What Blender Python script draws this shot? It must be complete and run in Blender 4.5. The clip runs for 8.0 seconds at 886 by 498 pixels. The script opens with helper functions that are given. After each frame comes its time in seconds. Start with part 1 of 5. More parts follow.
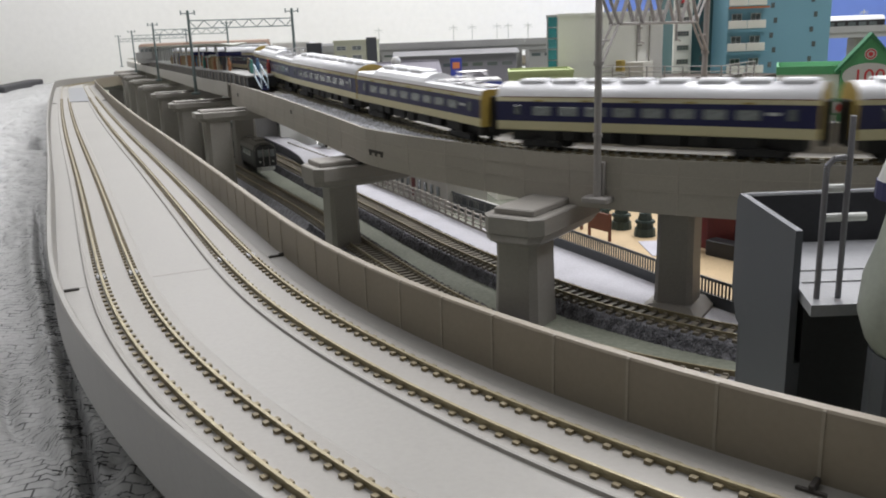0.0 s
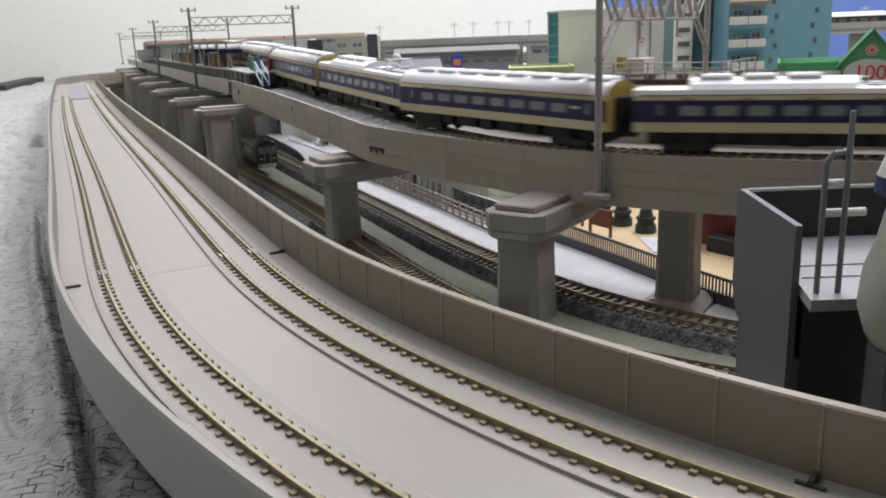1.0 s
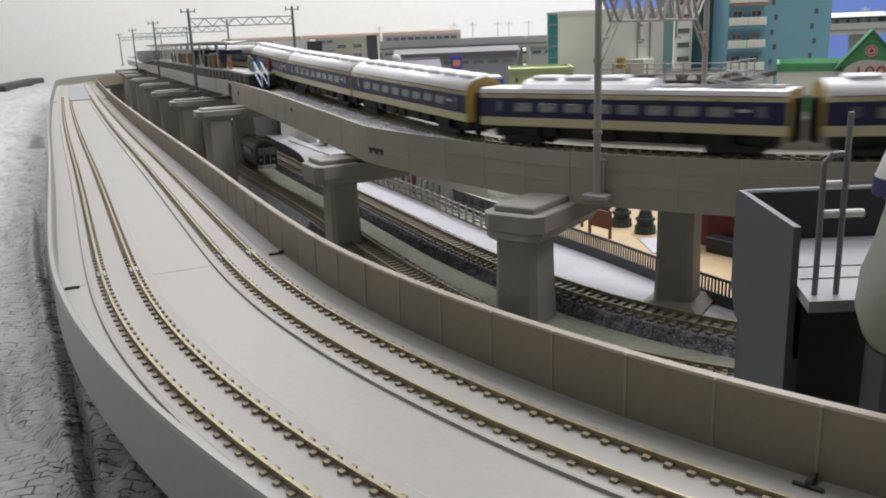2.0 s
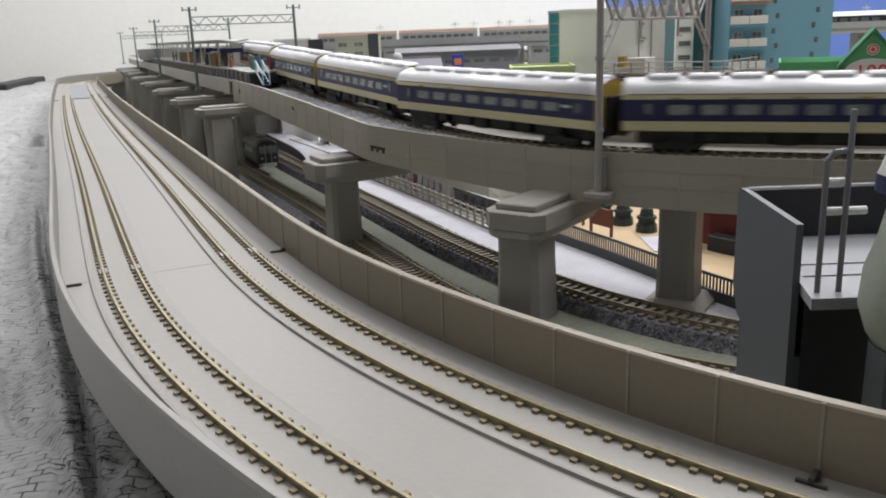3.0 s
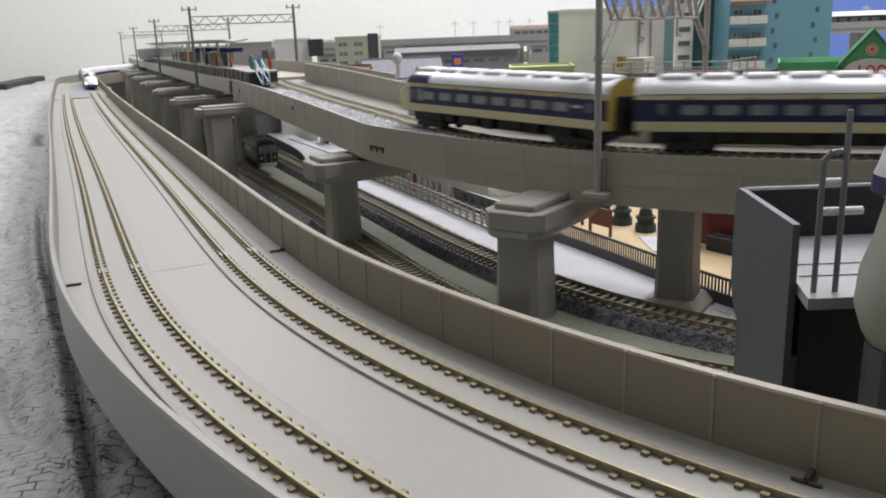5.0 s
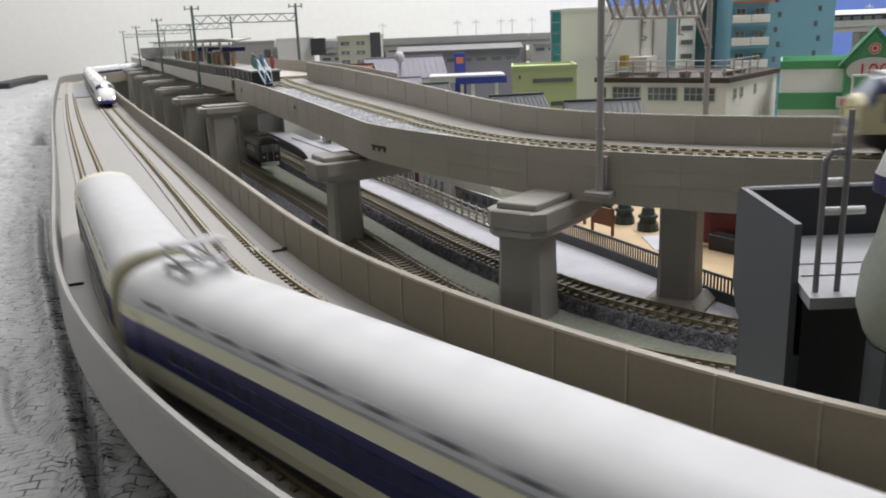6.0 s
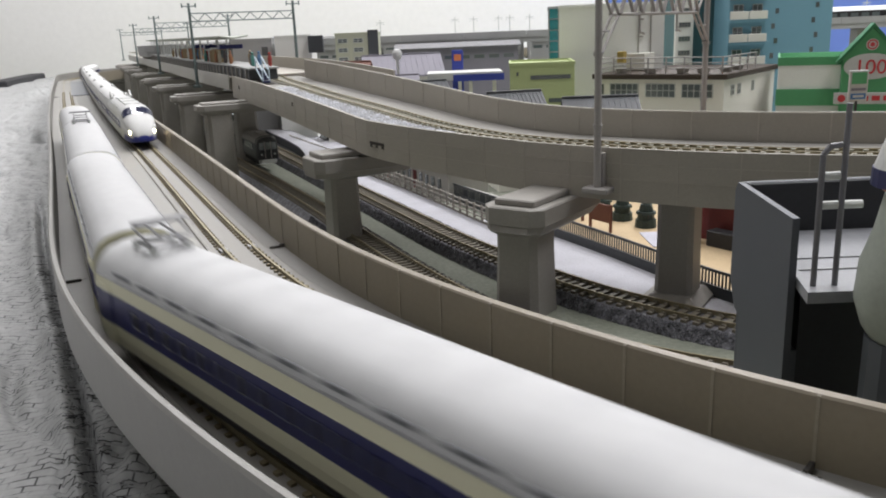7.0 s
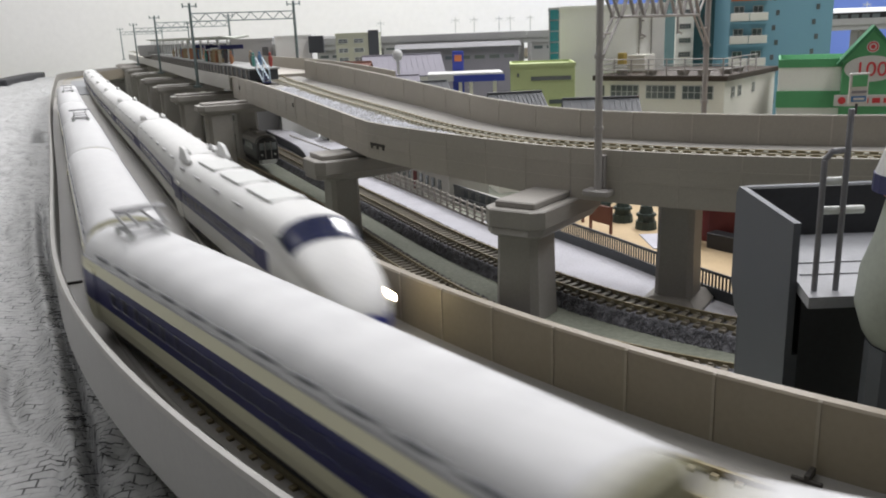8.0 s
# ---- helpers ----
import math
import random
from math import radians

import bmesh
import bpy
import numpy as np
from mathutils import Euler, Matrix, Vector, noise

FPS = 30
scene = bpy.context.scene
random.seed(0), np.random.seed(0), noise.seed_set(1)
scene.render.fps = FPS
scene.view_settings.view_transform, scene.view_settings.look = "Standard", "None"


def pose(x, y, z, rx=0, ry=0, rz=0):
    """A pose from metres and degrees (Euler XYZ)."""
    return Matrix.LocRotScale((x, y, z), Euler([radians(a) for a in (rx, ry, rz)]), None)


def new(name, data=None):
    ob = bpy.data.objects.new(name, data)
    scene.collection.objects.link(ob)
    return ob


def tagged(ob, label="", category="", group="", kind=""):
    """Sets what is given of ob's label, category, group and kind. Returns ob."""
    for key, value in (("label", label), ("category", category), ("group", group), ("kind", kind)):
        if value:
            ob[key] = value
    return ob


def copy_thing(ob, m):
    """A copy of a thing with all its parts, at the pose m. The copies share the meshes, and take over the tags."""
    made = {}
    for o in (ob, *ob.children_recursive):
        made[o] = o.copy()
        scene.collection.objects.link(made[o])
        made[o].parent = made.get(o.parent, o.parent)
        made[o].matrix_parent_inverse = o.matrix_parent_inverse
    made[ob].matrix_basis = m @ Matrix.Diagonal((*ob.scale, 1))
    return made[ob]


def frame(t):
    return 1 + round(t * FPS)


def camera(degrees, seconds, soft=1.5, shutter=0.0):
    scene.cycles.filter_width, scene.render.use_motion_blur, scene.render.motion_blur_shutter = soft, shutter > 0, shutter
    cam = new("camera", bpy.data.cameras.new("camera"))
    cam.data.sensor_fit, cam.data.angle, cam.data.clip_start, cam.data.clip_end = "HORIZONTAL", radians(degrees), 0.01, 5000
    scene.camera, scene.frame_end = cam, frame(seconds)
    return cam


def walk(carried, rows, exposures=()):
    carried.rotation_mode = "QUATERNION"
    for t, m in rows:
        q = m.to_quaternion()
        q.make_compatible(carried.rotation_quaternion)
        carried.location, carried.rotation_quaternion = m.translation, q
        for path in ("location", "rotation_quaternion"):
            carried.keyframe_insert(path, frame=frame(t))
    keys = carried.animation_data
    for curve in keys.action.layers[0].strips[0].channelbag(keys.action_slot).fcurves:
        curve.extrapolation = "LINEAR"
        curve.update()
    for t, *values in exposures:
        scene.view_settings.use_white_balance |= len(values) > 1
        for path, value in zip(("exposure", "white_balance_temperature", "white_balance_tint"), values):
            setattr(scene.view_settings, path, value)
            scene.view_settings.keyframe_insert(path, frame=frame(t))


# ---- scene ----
# All helper lengths below are in millimetres; the model stands on a board whose top is z = 0.
MM = 0.001
cam = camera(56.83, 8.0, soft=1.9, shutter=0.5)
walk(cam, [
    (0, pose(0, -0, 0.11389, 75.437, 2.092, -0.543)),
    (0.5, pose(-0.00018, -0.00055, 0.11421, 75.347, 2.125, -0.517)),
    (1, pose(0.00017, -0.0004, 0.11369, 75.239, 2.185, -0.474)),
    (1.5, pose(0.00054, -0.00045, 0.1139, 75.322, 2.209, -0.483)),
    (3, pose(0.0002, -0.00044, 0.11346, 75.219, 2.179, -0.414)),
    (3.5, pose(5e-05, -0.00061, 0.11345, 75.236, 2.085, -0.422)),
    (4, pose(0.00035, -0.00082, 0.11405, 75.206, 2.193, -0.523)),
    (4.5, pose(0.00046, -0.00094, 0.11356, 75.211, 2.167, -0.497)),
    (6, pose(0.00068, -0.00115, 0.11381, 75.121, 2.194, -0.249)),
    (6.5, pose(0.0007, -0.00101, 0.1137, 75.057, 2.283, -0.34)),
    (7, pose(0.00075, -0.00113, 0.11327, 74.963, 2.297, -0.407)),
    (7.5, pose(0.00064, -0.00104, 0.11367, 75.004, 2.215, -0.48)),
    (8, pose(0.0004, -0.00111, 0.11406, 74.956, 2.132, -0.393)),
])
scene.view_settings.exposure = 0.0

# ---- light: a closed room under assumed, unseen ceiling lamps ----
world = bpy.data.worlds.new("world")
world.use_nodes = True
world.node_tree.nodes["Background"].inputs[0].default_value = (0.9, 0.95, 1.0, 1)
world.node_tree.nodes["Background"].inputs[1].default_value = 0.03
scene.world = world
# Unseen overhead lamps; number, places and watts are set to balance the brightness.
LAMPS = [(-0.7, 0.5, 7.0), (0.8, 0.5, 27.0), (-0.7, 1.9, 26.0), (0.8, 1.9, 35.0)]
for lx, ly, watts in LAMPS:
    area = bpy.data.lights.new("assumed_ceiling_light", "AREA")
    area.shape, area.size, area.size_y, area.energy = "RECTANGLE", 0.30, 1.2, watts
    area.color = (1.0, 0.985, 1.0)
    lamp = new("assumed_ceiling_lamp", area)
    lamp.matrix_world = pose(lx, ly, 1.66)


# ---- materials ----
def material(name, colour, rough=0.5, metal=0.0, vary=0.08, fine=900.0, coarse=25.0, bump=0.0, tint=None, coat=0.0, per_object=0.0):
    """A painted or moulded surface: colour varied at two scales, grain as bump."""
    m = bpy.data.materials.new(name)
    m.use_nodes = True
    nt = m.node_tree
    b = nt.nodes["Principled BSDF"]
    b.inputs["Roughness"].default_value = rough
    b.inputs["Metallic"].default_value = metal
    b.inputs["Coat Weight"].default_value = coat
    tc = nt.nodes.new("ShaderNodeTexCoord")
    n1 = nt.nodes.new("ShaderNodeTexNoise")
    n1.inputs["Scale"].default_value, n1.inputs["Detail"].default_value = fine, 5
    n2 = nt.nodes.new("ShaderNodeTexNoise")
    n2.inputs["Scale"].default_value, n2.inputs["Detail"].default_value = coarse, 6
    nt.links.new(tc.outputs["Object"], n1.inputs["Vector"])
    nt.links.new(tc.outputs["Object"], n2.inputs["Vector"])
    mix = nt.nodes.new("ShaderNodeMath")
    mix.operation = "ADD"
    nt.links.new(n1.outputs["Fac"], mix.inputs[0])
    nt.links.new(n2.outputs["Fac"], mix.inputs[1])
    ramp = nt.nodes.new("ShaderNodeMapRange")
    ramp.inputs["From Min"].default_value, ramp.inputs["From Max"].default_value = 0.7, 1.3
    nt.links.new(mix.outputs[0], ramp.inputs["Value"])
    cm = nt.nodes.new("ShaderNodeMix")
    cm.data_type = "RGBA"
    dark = [c * (1 - vary) for c in colour] if tint is None else list(tint)
    light = [min(1, c * (1 + vary)) for c in colour]
    cm.inputs[6].default_value = (*dark, 1)
    cm.inputs[7].default_value = (*light, 1)
    nt.links.new(ramp.outputs[0], cm.inputs["Factor"])
    out = cm.outputs[2]
    if per_object:
        info = nt.nodes.new("ShaderNodeObjectInfo")
        hsv = nt.nodes.new("ShaderNodeHueSaturation")
        mr = nt.nodes.new("ShaderNodeMapRange")
        mr.inputs["To Min"].default_value, mr.inputs["To Max"].default_value = 1 - per_object, 1 + per_object
        nt.links.new(info.outputs["Random"], mr.inputs["Value"])
        nt.links.new(mr.outputs[0], hsv.inputs["Value"])
        nt.links.new(out, hsv.inputs["Color"])
        out = hsv.outputs["Color"]
    nt.links.new(out, b.inputs["Base Color"])
    rr = nt.nodes.new("ShaderNodeMapRange")
    rr.inputs["To Min"].default_value, rr.inputs["To Max"].default_value = max(0.02, rough - 0.07), min(1, rough + 0.07)
    nt.links.new(n2.outputs["Fac"], rr.inputs["Value"])
    nt.links.new(rr.outputs[0], b.inputs["Roughness"])
    if bump:
        bp = nt.nodes.new("ShaderNodeBump")
        bp.inputs["Strength"].default_value, bp.inputs["Distance"].default_value = bump, 0.0004
        nt.links.new(n1.outputs["Fac"], bp.inputs["Height"])
        nt.links.new(bp.outputs[0], b.inputs["Normal"])
    return m


def glowing(name, colour, strength):
    m = bpy.data.materials.new(name)
    m.use_nodes = True
    b = m.node_tree.nodes["Principled BSDF"]
    b.inputs["Base Color"].default_value = (*colour, 1)
    b.inputs["Emission Color"].default_value = (*colour, 1)
    b.inputs["Emission Strength"].default_value = strength
    return m


DECK = material("moulded_deck_plastic", (0.255, 0.248, 0.232), 0.42, vary=0.05, coarse=14, bump=0.05)
PARAPET = material("brown_grey_parapet_plastic", (0.23, 0.20, 0.155), 0.45, vary=0.06, coarse=30, bump=0.1, per_object=0.03)
# Parapet colour made paler: the light that ribs catch is put into it.
PARAPET_RIB = material("lit_moulding_rib", (0.285, 0.255, 0.205), 0.5, vary=0.1, coarse=60)
# Lighter copy of the wall colour paints light caught on the ridges.
WALL_RIB = material("lit_wall_rib", (0.47, 0.44, 0.39), 0.5, vary=0.1, coarse=60)
# White roof paint; faint blotches put soft reflections into its colour.
OLD_ROOF = material("blotched_white_roof_paint", (0.52, 0.522, 0.53), 0.62, vary=0.06, fine=260, coarse=40, bump=0.06)
VENT = material("dull_grey_vent", (0.14, 0.145, 0.155), 0.6, vary=0.2)
ROOF_SEAM = material("grey_roof_seam", (0.48, 0.485, 0.50), 0.5, vary=0.1)
KIOSK_RED = material("deep_red_wood", (0.13, 0.009, 0.008), 0.6, vary=0.2)
# Kiosk red again, darkened: shade on the shutters is put into the colour.
SHADED_RED = material("shaded_red_wood", (0.10, 0.009, 0.008), 0.6, vary=0.2)
WALL = material("grey_brown_wall_plastic", (0.39, 0.362, 0.316), 0.45, vary=0.06, coarse=30, bump=0.1, per_object=0.03)
PIER = material("pier_plastic", (0.30, 0.284, 0.262), 0.48, vary=0.07, coarse=40, bump=0.1)
RAIL = material("nickel_rail", (0.29, 0.25, 0.155), 0.45, metal=0.35, vary=0.15, coarse=120)
CLIP = material("brown_rail_fastener", (0.19, 0.155, 0.09), 0.6, vary=0.2)
BASE = material("grey_track_base", (0.26, 0.25, 0.232), 0.5, vary=0.05, bump=0.05)
GAP = material("dark_joint", (0.05, 0.045, 0.04), 0.7)
BALLAST = material("dark_grey_ballast", (0.15, 0.15, 0.165), 0.7, vary=0.8, fine=1500, coarse=300, bump=1.0)
LIGHT_BALLAST = material("pale_ballast", (0.60, 0.61, 0.65), 0.9, vary=0.5, fine=1300, coarse=200, bump=1.0)
SLEEPER = material("brown_sleeper", (0.17, 0.15, 0.115), 0.65, vary=0.2)
GROUND = material("green_grey_ground_sheet", (0.21, 0.225, 0.18), 0.75, vary=0.25, fine=500, coarse=18, bump=0.4)
SNOW = material("pale_powder_ground", (0.45, 0.45, 0.49), 0.9, vary=0.12, fine=900, coarse=60, bump=0.6)
BEIGE = material("beige_yard", (0.46, 0.35, 0.21), 0.8, vary=0.1, coarse=40)
FENCE = material("dark_grey_fence", (0.06, 0.065, 0.07), 0.55, vary=0.15)
# Room sides out of view, kept grey so that less light bounces back.
LOW_BOUNCE = material("bounce_cutting_grey", (0.42, 0.42, 0.41), 0.85, vary=0.04, coarse=2, fine=60)
PLASTER = material("white_room_wall", (0.86, 0.855, 0.84), 0.8, vary=0.03, coarse=2, fine=60)
SKYBLUE = material("blue_backdrop_panel", (0.17, 0.27, 0.72), 0.8, vary=0.08, coarse=1.5, fine=10)
FLOOR = material("room_floor", (0.25, 0.2, 0.15), 0.6, coarse=3)
WHITE = material("white_train_paint", (0.56, 0.56, 0.555), 0.58, vary=0.06, coarse=80)
CREAM = material("cream_train_paint", (0.62, 0.57, 0.36), 0.3, vary=0.04, coat=0.2)
IVORY = material("ivory_train_paint", (0.68, 0.66, 0.48), 0.42, vary=0.03, coat=0.05)
NAVY = material("navy_train_paint", (0.010, 0.012, 0.075), 0.4, vary=0.12, coat=0.05)
BLUE = material("blue_train_paint", (0.013, 0.016, 0.10), 0.42, vary=0.12, coat=0.05)
SILVER = material("silver_roof_paint", (0.74, 0.75, 0.78), 0.48, metal=0.15, vary=0.05, coat=0.1)
UNDER = material("black_underframe", (0.012, 0.012, 0.013), 0.6, vary=0.3)
OCHRE = material("ochre_gangway", (0.42, 0.31, 0.08), 0.5, vary=0.15)
NAVY_GLASS = material("dark_train_pane", (0.018, 0.022, 0.06), 0.15, vary=0.2, coat=0.3)
GLASS = material("tinted_pane", (0.11, 0.13, 0.13), 0.08, vary=0.2, coat=0.5)
# Mottled grey of these panes holds white reflections in its colour.
PALE_GLASS = material("grey_pane_with_reflection", (0.22, 0.245, 0.25), 0.15, vary=0.35, coarse=180, coat=0.5)
METAL = material("grey_fitting", (0.35, 0.35, 0.36), 0.35, metal=0.6, vary=0.1)
MAST = material("green_grey_mast", (0.14, 0.18, 0.18), 0.5, vary=0.15)
PALE_MAST = material("pale_grey_mast", (0.36, 0.34, 0.33), 0.5, vary=0.06)
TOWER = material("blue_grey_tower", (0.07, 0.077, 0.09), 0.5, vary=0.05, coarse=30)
# Near-black; on the tower it paints the shade of the open inside.
TOWER_DARK = material("near_black_fill", (0.022, 0.023, 0.027), 0.6, vary=0.15)
PALE = material("pale_grey_plastic", (0.55, 0.57, 0.55), 0.5, vary=0.04)
HEAD_LIGHT = glowing("headlight", (1.0, 0.84, 0.52), 90.0)
RED = material("red_paint", (0.45, 0.03, 0.02), 0.5)
ORANGE = material("orange_paint", (0.55, 0.17, 0.06), 0.5)
BROWN = material("red_brown_panel", (0.16, 0.06, 0.04), 0.6)


# ---- mesh helpers ----
def part(name, bm, mats, parent=None, label="", smooth=False):
    """Links a bmesh (millimetres) as one mesh object under parent."""
    bmesh.ops.recalc_face_normals(bm, faces=bm.faces)
    bmesh.ops.scale(bm, vec=(MM, MM, MM), verts=bm.verts)
    me = bpy.data.meshes.new(name)
    bm.to_mesh(me)
    bm.free()
    for m in (mats if isinstance(mats, (list, tuple)) else [mats]):
        me.materials.append(m)
    if smooth:
        me.polygons.foreach_set("use_smooth", [True] * len(me.polygons))
    ob = new(name, me)
    if parent:
        ob.parent = parent
    if label:
        tagged(ob, label)
    return ob


def piece(name, me, parent, x=0, y=0, z=0, rz=0):
    """One more object on a mesh that it shares."""
    ob = new(name, me)
    ob.parent = parent
    ob.matrix_basis = pose(x * MM, y * MM, z * MM, 0, 0, rz)
    return ob


def empty(name, x=0, y=0, z=0, rz=0, label="", category="", group="", kind=""):
    ob = new(name)
    ob.empty_display_size = 0.01
    ob.matrix_basis = pose(x * MM, y * MM, z * MM, 0, 0, rz)
    return tagged(ob, label, category, group, kind)


def box(bm, x0, y0, z0, x1, y1, z1, m=None, bevel=0.0, mat=0):
    """Adds a box, bevelled along its edges, and moves it by the matrix m."""
    r = bmesh.ops.create_cube(bm, size=1)
    vs = r["verts"]
    bmesh.ops.scale(bm, vec=(x1 - x0, y1 - y0, z1 - z0), verts=vs)
    bmesh.ops.translate(bm, vec=((x0 + x1) / 2, (y0 + y1) / 2, (z0 + z1) / 2), verts=vs)
    fs = {f for v in vs for f in v.link_faces}
    for f in fs:
        f.material_index = mat
    if bevel:
        es = list({e for v in vs for e in v.link_edges})
        r = bmesh.ops.bevel(bm, geom=es, offset=bevel, segments=1, affect="EDGES", profile=0.5)
        vs = list({v for f in r["faces"] for v in f.verts} | {v for v in vs if v.is_valid})
        for f in r["faces"]:
            f.material_index = mat
    if m is not None:
        bmesh.ops.transform(bm, matrix=m, verts=vs)
    return vs


def rod(bm, a, b, r, n=8, r2=None, mat=0):
    """A round bar from a to b."""
    a, b = Vector(a), Vector(b)
    d = b - a
    m = Matrix.Translation((a + b) / 2) @ d.to_track_quat("Z", "Y").to_matrix().to_4x4()
    res = bmesh.ops.create_cone(bm, cap_ends=True, segments=n, radius1=r, radius2=r if r2 is None else r2, depth=d.length, matrix=m)
    for f in {f for v in res["verts"] for f in v.link_faces}:
        f.material_index = mat


def loft(bm, rings, close=True, caps=True, mats=None):
    """Skins rings of equal length; mats(centre) gives a face's material slot."""
    vr = [[bm.verts.new(p) for p in ring] for ring in rings]
    n = len(rings[0])
    for a, b in zip(vr, vr[1:]):
        for i in range(n if close else n - 1):
            j = (i + 1) % n
            try:
                f = bm.faces.new((a[i], a[j], b[j], b[i]))
            except ValueError:
                continue
            if mats:
                f.material_index = mats(f.calc_center_median())
    if caps:
        for ring in (vr[0], list(reversed(vr[-1]))):
            f = bm.faces.new(ring)
            if mats:
                f.material_index = mats(f.calc_center_median())
    return vr


# ---- the lines of track ----
class Line:
    """A plan line integrated from its curvature; s in millimetres."""

    def __init__(self, s0, s1, knots, x, y, heading, toward=1.0, heights=None):
        self.s = np.arange(s0, s1, 1.0)
        k = np.interp(self.s, [a for a, _ in knots], [b / 1000 for _, b in knots])
        i0 = int(-s0)
        h = np.cumsum(k)
        self.h = h - h[i0] + heading
        cx, cy = np.cumsum(toward * np.sin(self.h)), np.cumsum(toward * np.cos(self.h))
        self.x, self.y = cx - cx[i0] + x, cy - cy[i0] + y
        self.heights = heights or [(s0, 50.0), (s1, 50.0)]

    def at(self, s, off=0.0):
        """Place and right-hand normal at s, off to the right of one who looks away from the camera."""
        h = float(np.interp(s, self.s, self.h))
        nx, ny = math.cos(h), -math.sin(h)
        return (float(np.interp(s, self.s, self.x)) + nx * off, float(np.interp(s, self.s, self.y)) + ny * off, nx, ny, h)

    def z(self, s):
        return float(np.interp(s, [a for a, _ in self.heights], [b for _, b in self.heights]))

    def point(self, s, off, dz):
        x, y, *_ = self.at(s, off)
        return (x, y, self.z(s) + dz)


LOWER = Line(-3600, 4700, [(-3600, 0), (-720, 0), (-700, 2.5), (-330, 2.5), (-240, 3.4), (-160, 2.22), (-80, 2.21), (0, .18), (80, -.04), (200, -.053), (350, .042), (1350, 0), (1400, 2.6), (2090, 2.6), (2100, 0), (4700, 0)],
             -91.16, 261.6, -0.4327)
UPPER = Line(-3000, 2600, [(-3000, 0), (-461, 0), (-460, -.3), (-260, -.3), (-259, 0), (-1, 0), (1, -3.571), (430, -3.571), (440, 0), (2600, 0)], -4.3, 434.0, radians(-26.5), -1.0,
             [(-3000, 84), (-290, 84), (-196, 81), (-110, 76.8), (-59, 74), (18, 69.5), (66, 66.9), (100, 66.1), (150, 66), (2600, 66)])


def sweep(bm, line, s0, s1, step, profile, mat=0, caps=True):
    """Carries a closed profile of (offset, height over rail level) along a line; offset may be a function of s."""
    n = max(1, round((s1 - s0) / step))
    rings = []
    for i in range(n + 1):
        s = s0 + (s1 - s0) * i / n
        rings.append([line.point(s, o(s) if callable(o) else o, dz(s) if callable(dz) else dz) for o, dz in profile])
    loft(bm, rings, mats=lambda c: mat, caps=caps)


def oriented(line, s, off, dz):
    """A matrix at the line: x along it away from the camera end, y to the left of that."""
    x, y, nx, ny, h = line.at(s, off)
    return Matrix.Translation((x, y, line.z(s) + dz)) @ Matrix.Rotation(math.pi / 2 - h, 4, "Z")


def blocks(line, s0, s1, pitch, offs, size, dz):
    """Many small boxes along a line, as one mesh through plain lists."""
    vs, fs = [], []
    a, b, c = (v / 2 for v in size)
    s = s0
    while s < s1:
        for off in offs:
            x, y, nx, ny, h = line.at(s, off(s) if callable(off) else off)
            tx, ty = math.sin(h), math.cos(h)
            z = line.z(s) + (dz(s) if callable(dz) else dz)
            k = len(vs)
            for ez in (-c, c):
                for ea, eb in ((-a, -b), (a, -b), (a, b), (-a, b)):
                    vs.append(((x + tx * ea + nx * eb) * MM, (y + ty * ea + ny * eb) * MM, (z + ez) * MM))
            fs += [(k + 4, k + 5, k + 6, k + 7), (k, k + 1, k + 5, k + 4), (k + 1, k + 2, k + 6, k + 5), (k + 2, k + 3, k + 7, k + 6), (k + 3, k, k + 4, k + 7)]
        s += pitch
    me = bpy.data.meshes.new("blocks")
    me.from_pydata(vs, [], fs)
    return me


def stuff(name, me, mat, parent=None, label="", category=""):
    me.materials.append(mat)
    ob = new(name, me)
    if parent:
        ob.parent = parent
    return tagged(ob, label, category, kind="stuff")


def track_dz(s):
    """How far the rails lie above the viaduct's own level."""
    return float(np.interp(s, [-340, -250, -120, -20, 60, 120], [0, -3.2, -2.8, -1.2, -.5, 0]))


def girder_foot(s):
    """Underside of the single-track girder."""
    return float(np.interp(s, [-270, 0, 70, 90], [-17, -18.2, -20.3, -21]))


def track_off(s):
    """How far the single track lies off the middle of its viaduct."""
    return float(np.interp(s, [-340, -150], [0, -9]))


def rail_profile(off, w=.66, top=0.0, high=1.5):
    return [(off - w / 2, top), (off + w / 2, top), (off + w / 2, top - .5), (off + .25, top - .7), (off + .25, top - high), (off - .25, top - high), (off - .25, top - .7), (off - w / 2, top - .5)]


# ---- room ----
def room():
    x0, x1, y0, y1, zf, zc = -2700, 4200, -1600, 2600, -800, 1700
    def slab(name, a, mat, label, cat):
        bm = bmesh.new()
        box(bm, *a)
        return tagged(part(name, bm, mat), label, cat, kind="structure")
    slab("floor", (x0, y0, zf - 50, x1, y1, zf), FLOOR, "plain brown floor of the room", "floor")
    slab("ceiling", (x0, y0, zc, x1, y1, zc + 50), LOW_BOUNCE, "unseen ceiling, grey to cut bounced light, with assumed lamps", "ceiling")
    slab("wall_north", (x0, y1, zf, x1, y1 + 60, zc), PLASTER, "plain white room wall behind the layout", "wall")
    slab("wall_south", (x0, y0 - 60, zf, x1, y0, zc), LOW_BOUNCE, "unseen room wall, grey to cut bounced light", "wall")
    slab("wall_west", (x0 - 60, y0, zf, x0, y1, zc), PLASTER, "plain white room wall", "wall")
    slab("wall_east", (x1, y0, zf, x1 + 60, y1, zc), LOW_BOUNCE, "unseen room wall, grey to cut bounced light", "wall")
    slab("backdrop", (400, 1990, 0, 3900, 2000, 420), SKYBLUE, "plain sky blue backdrop board behind the model town", "backdrop")


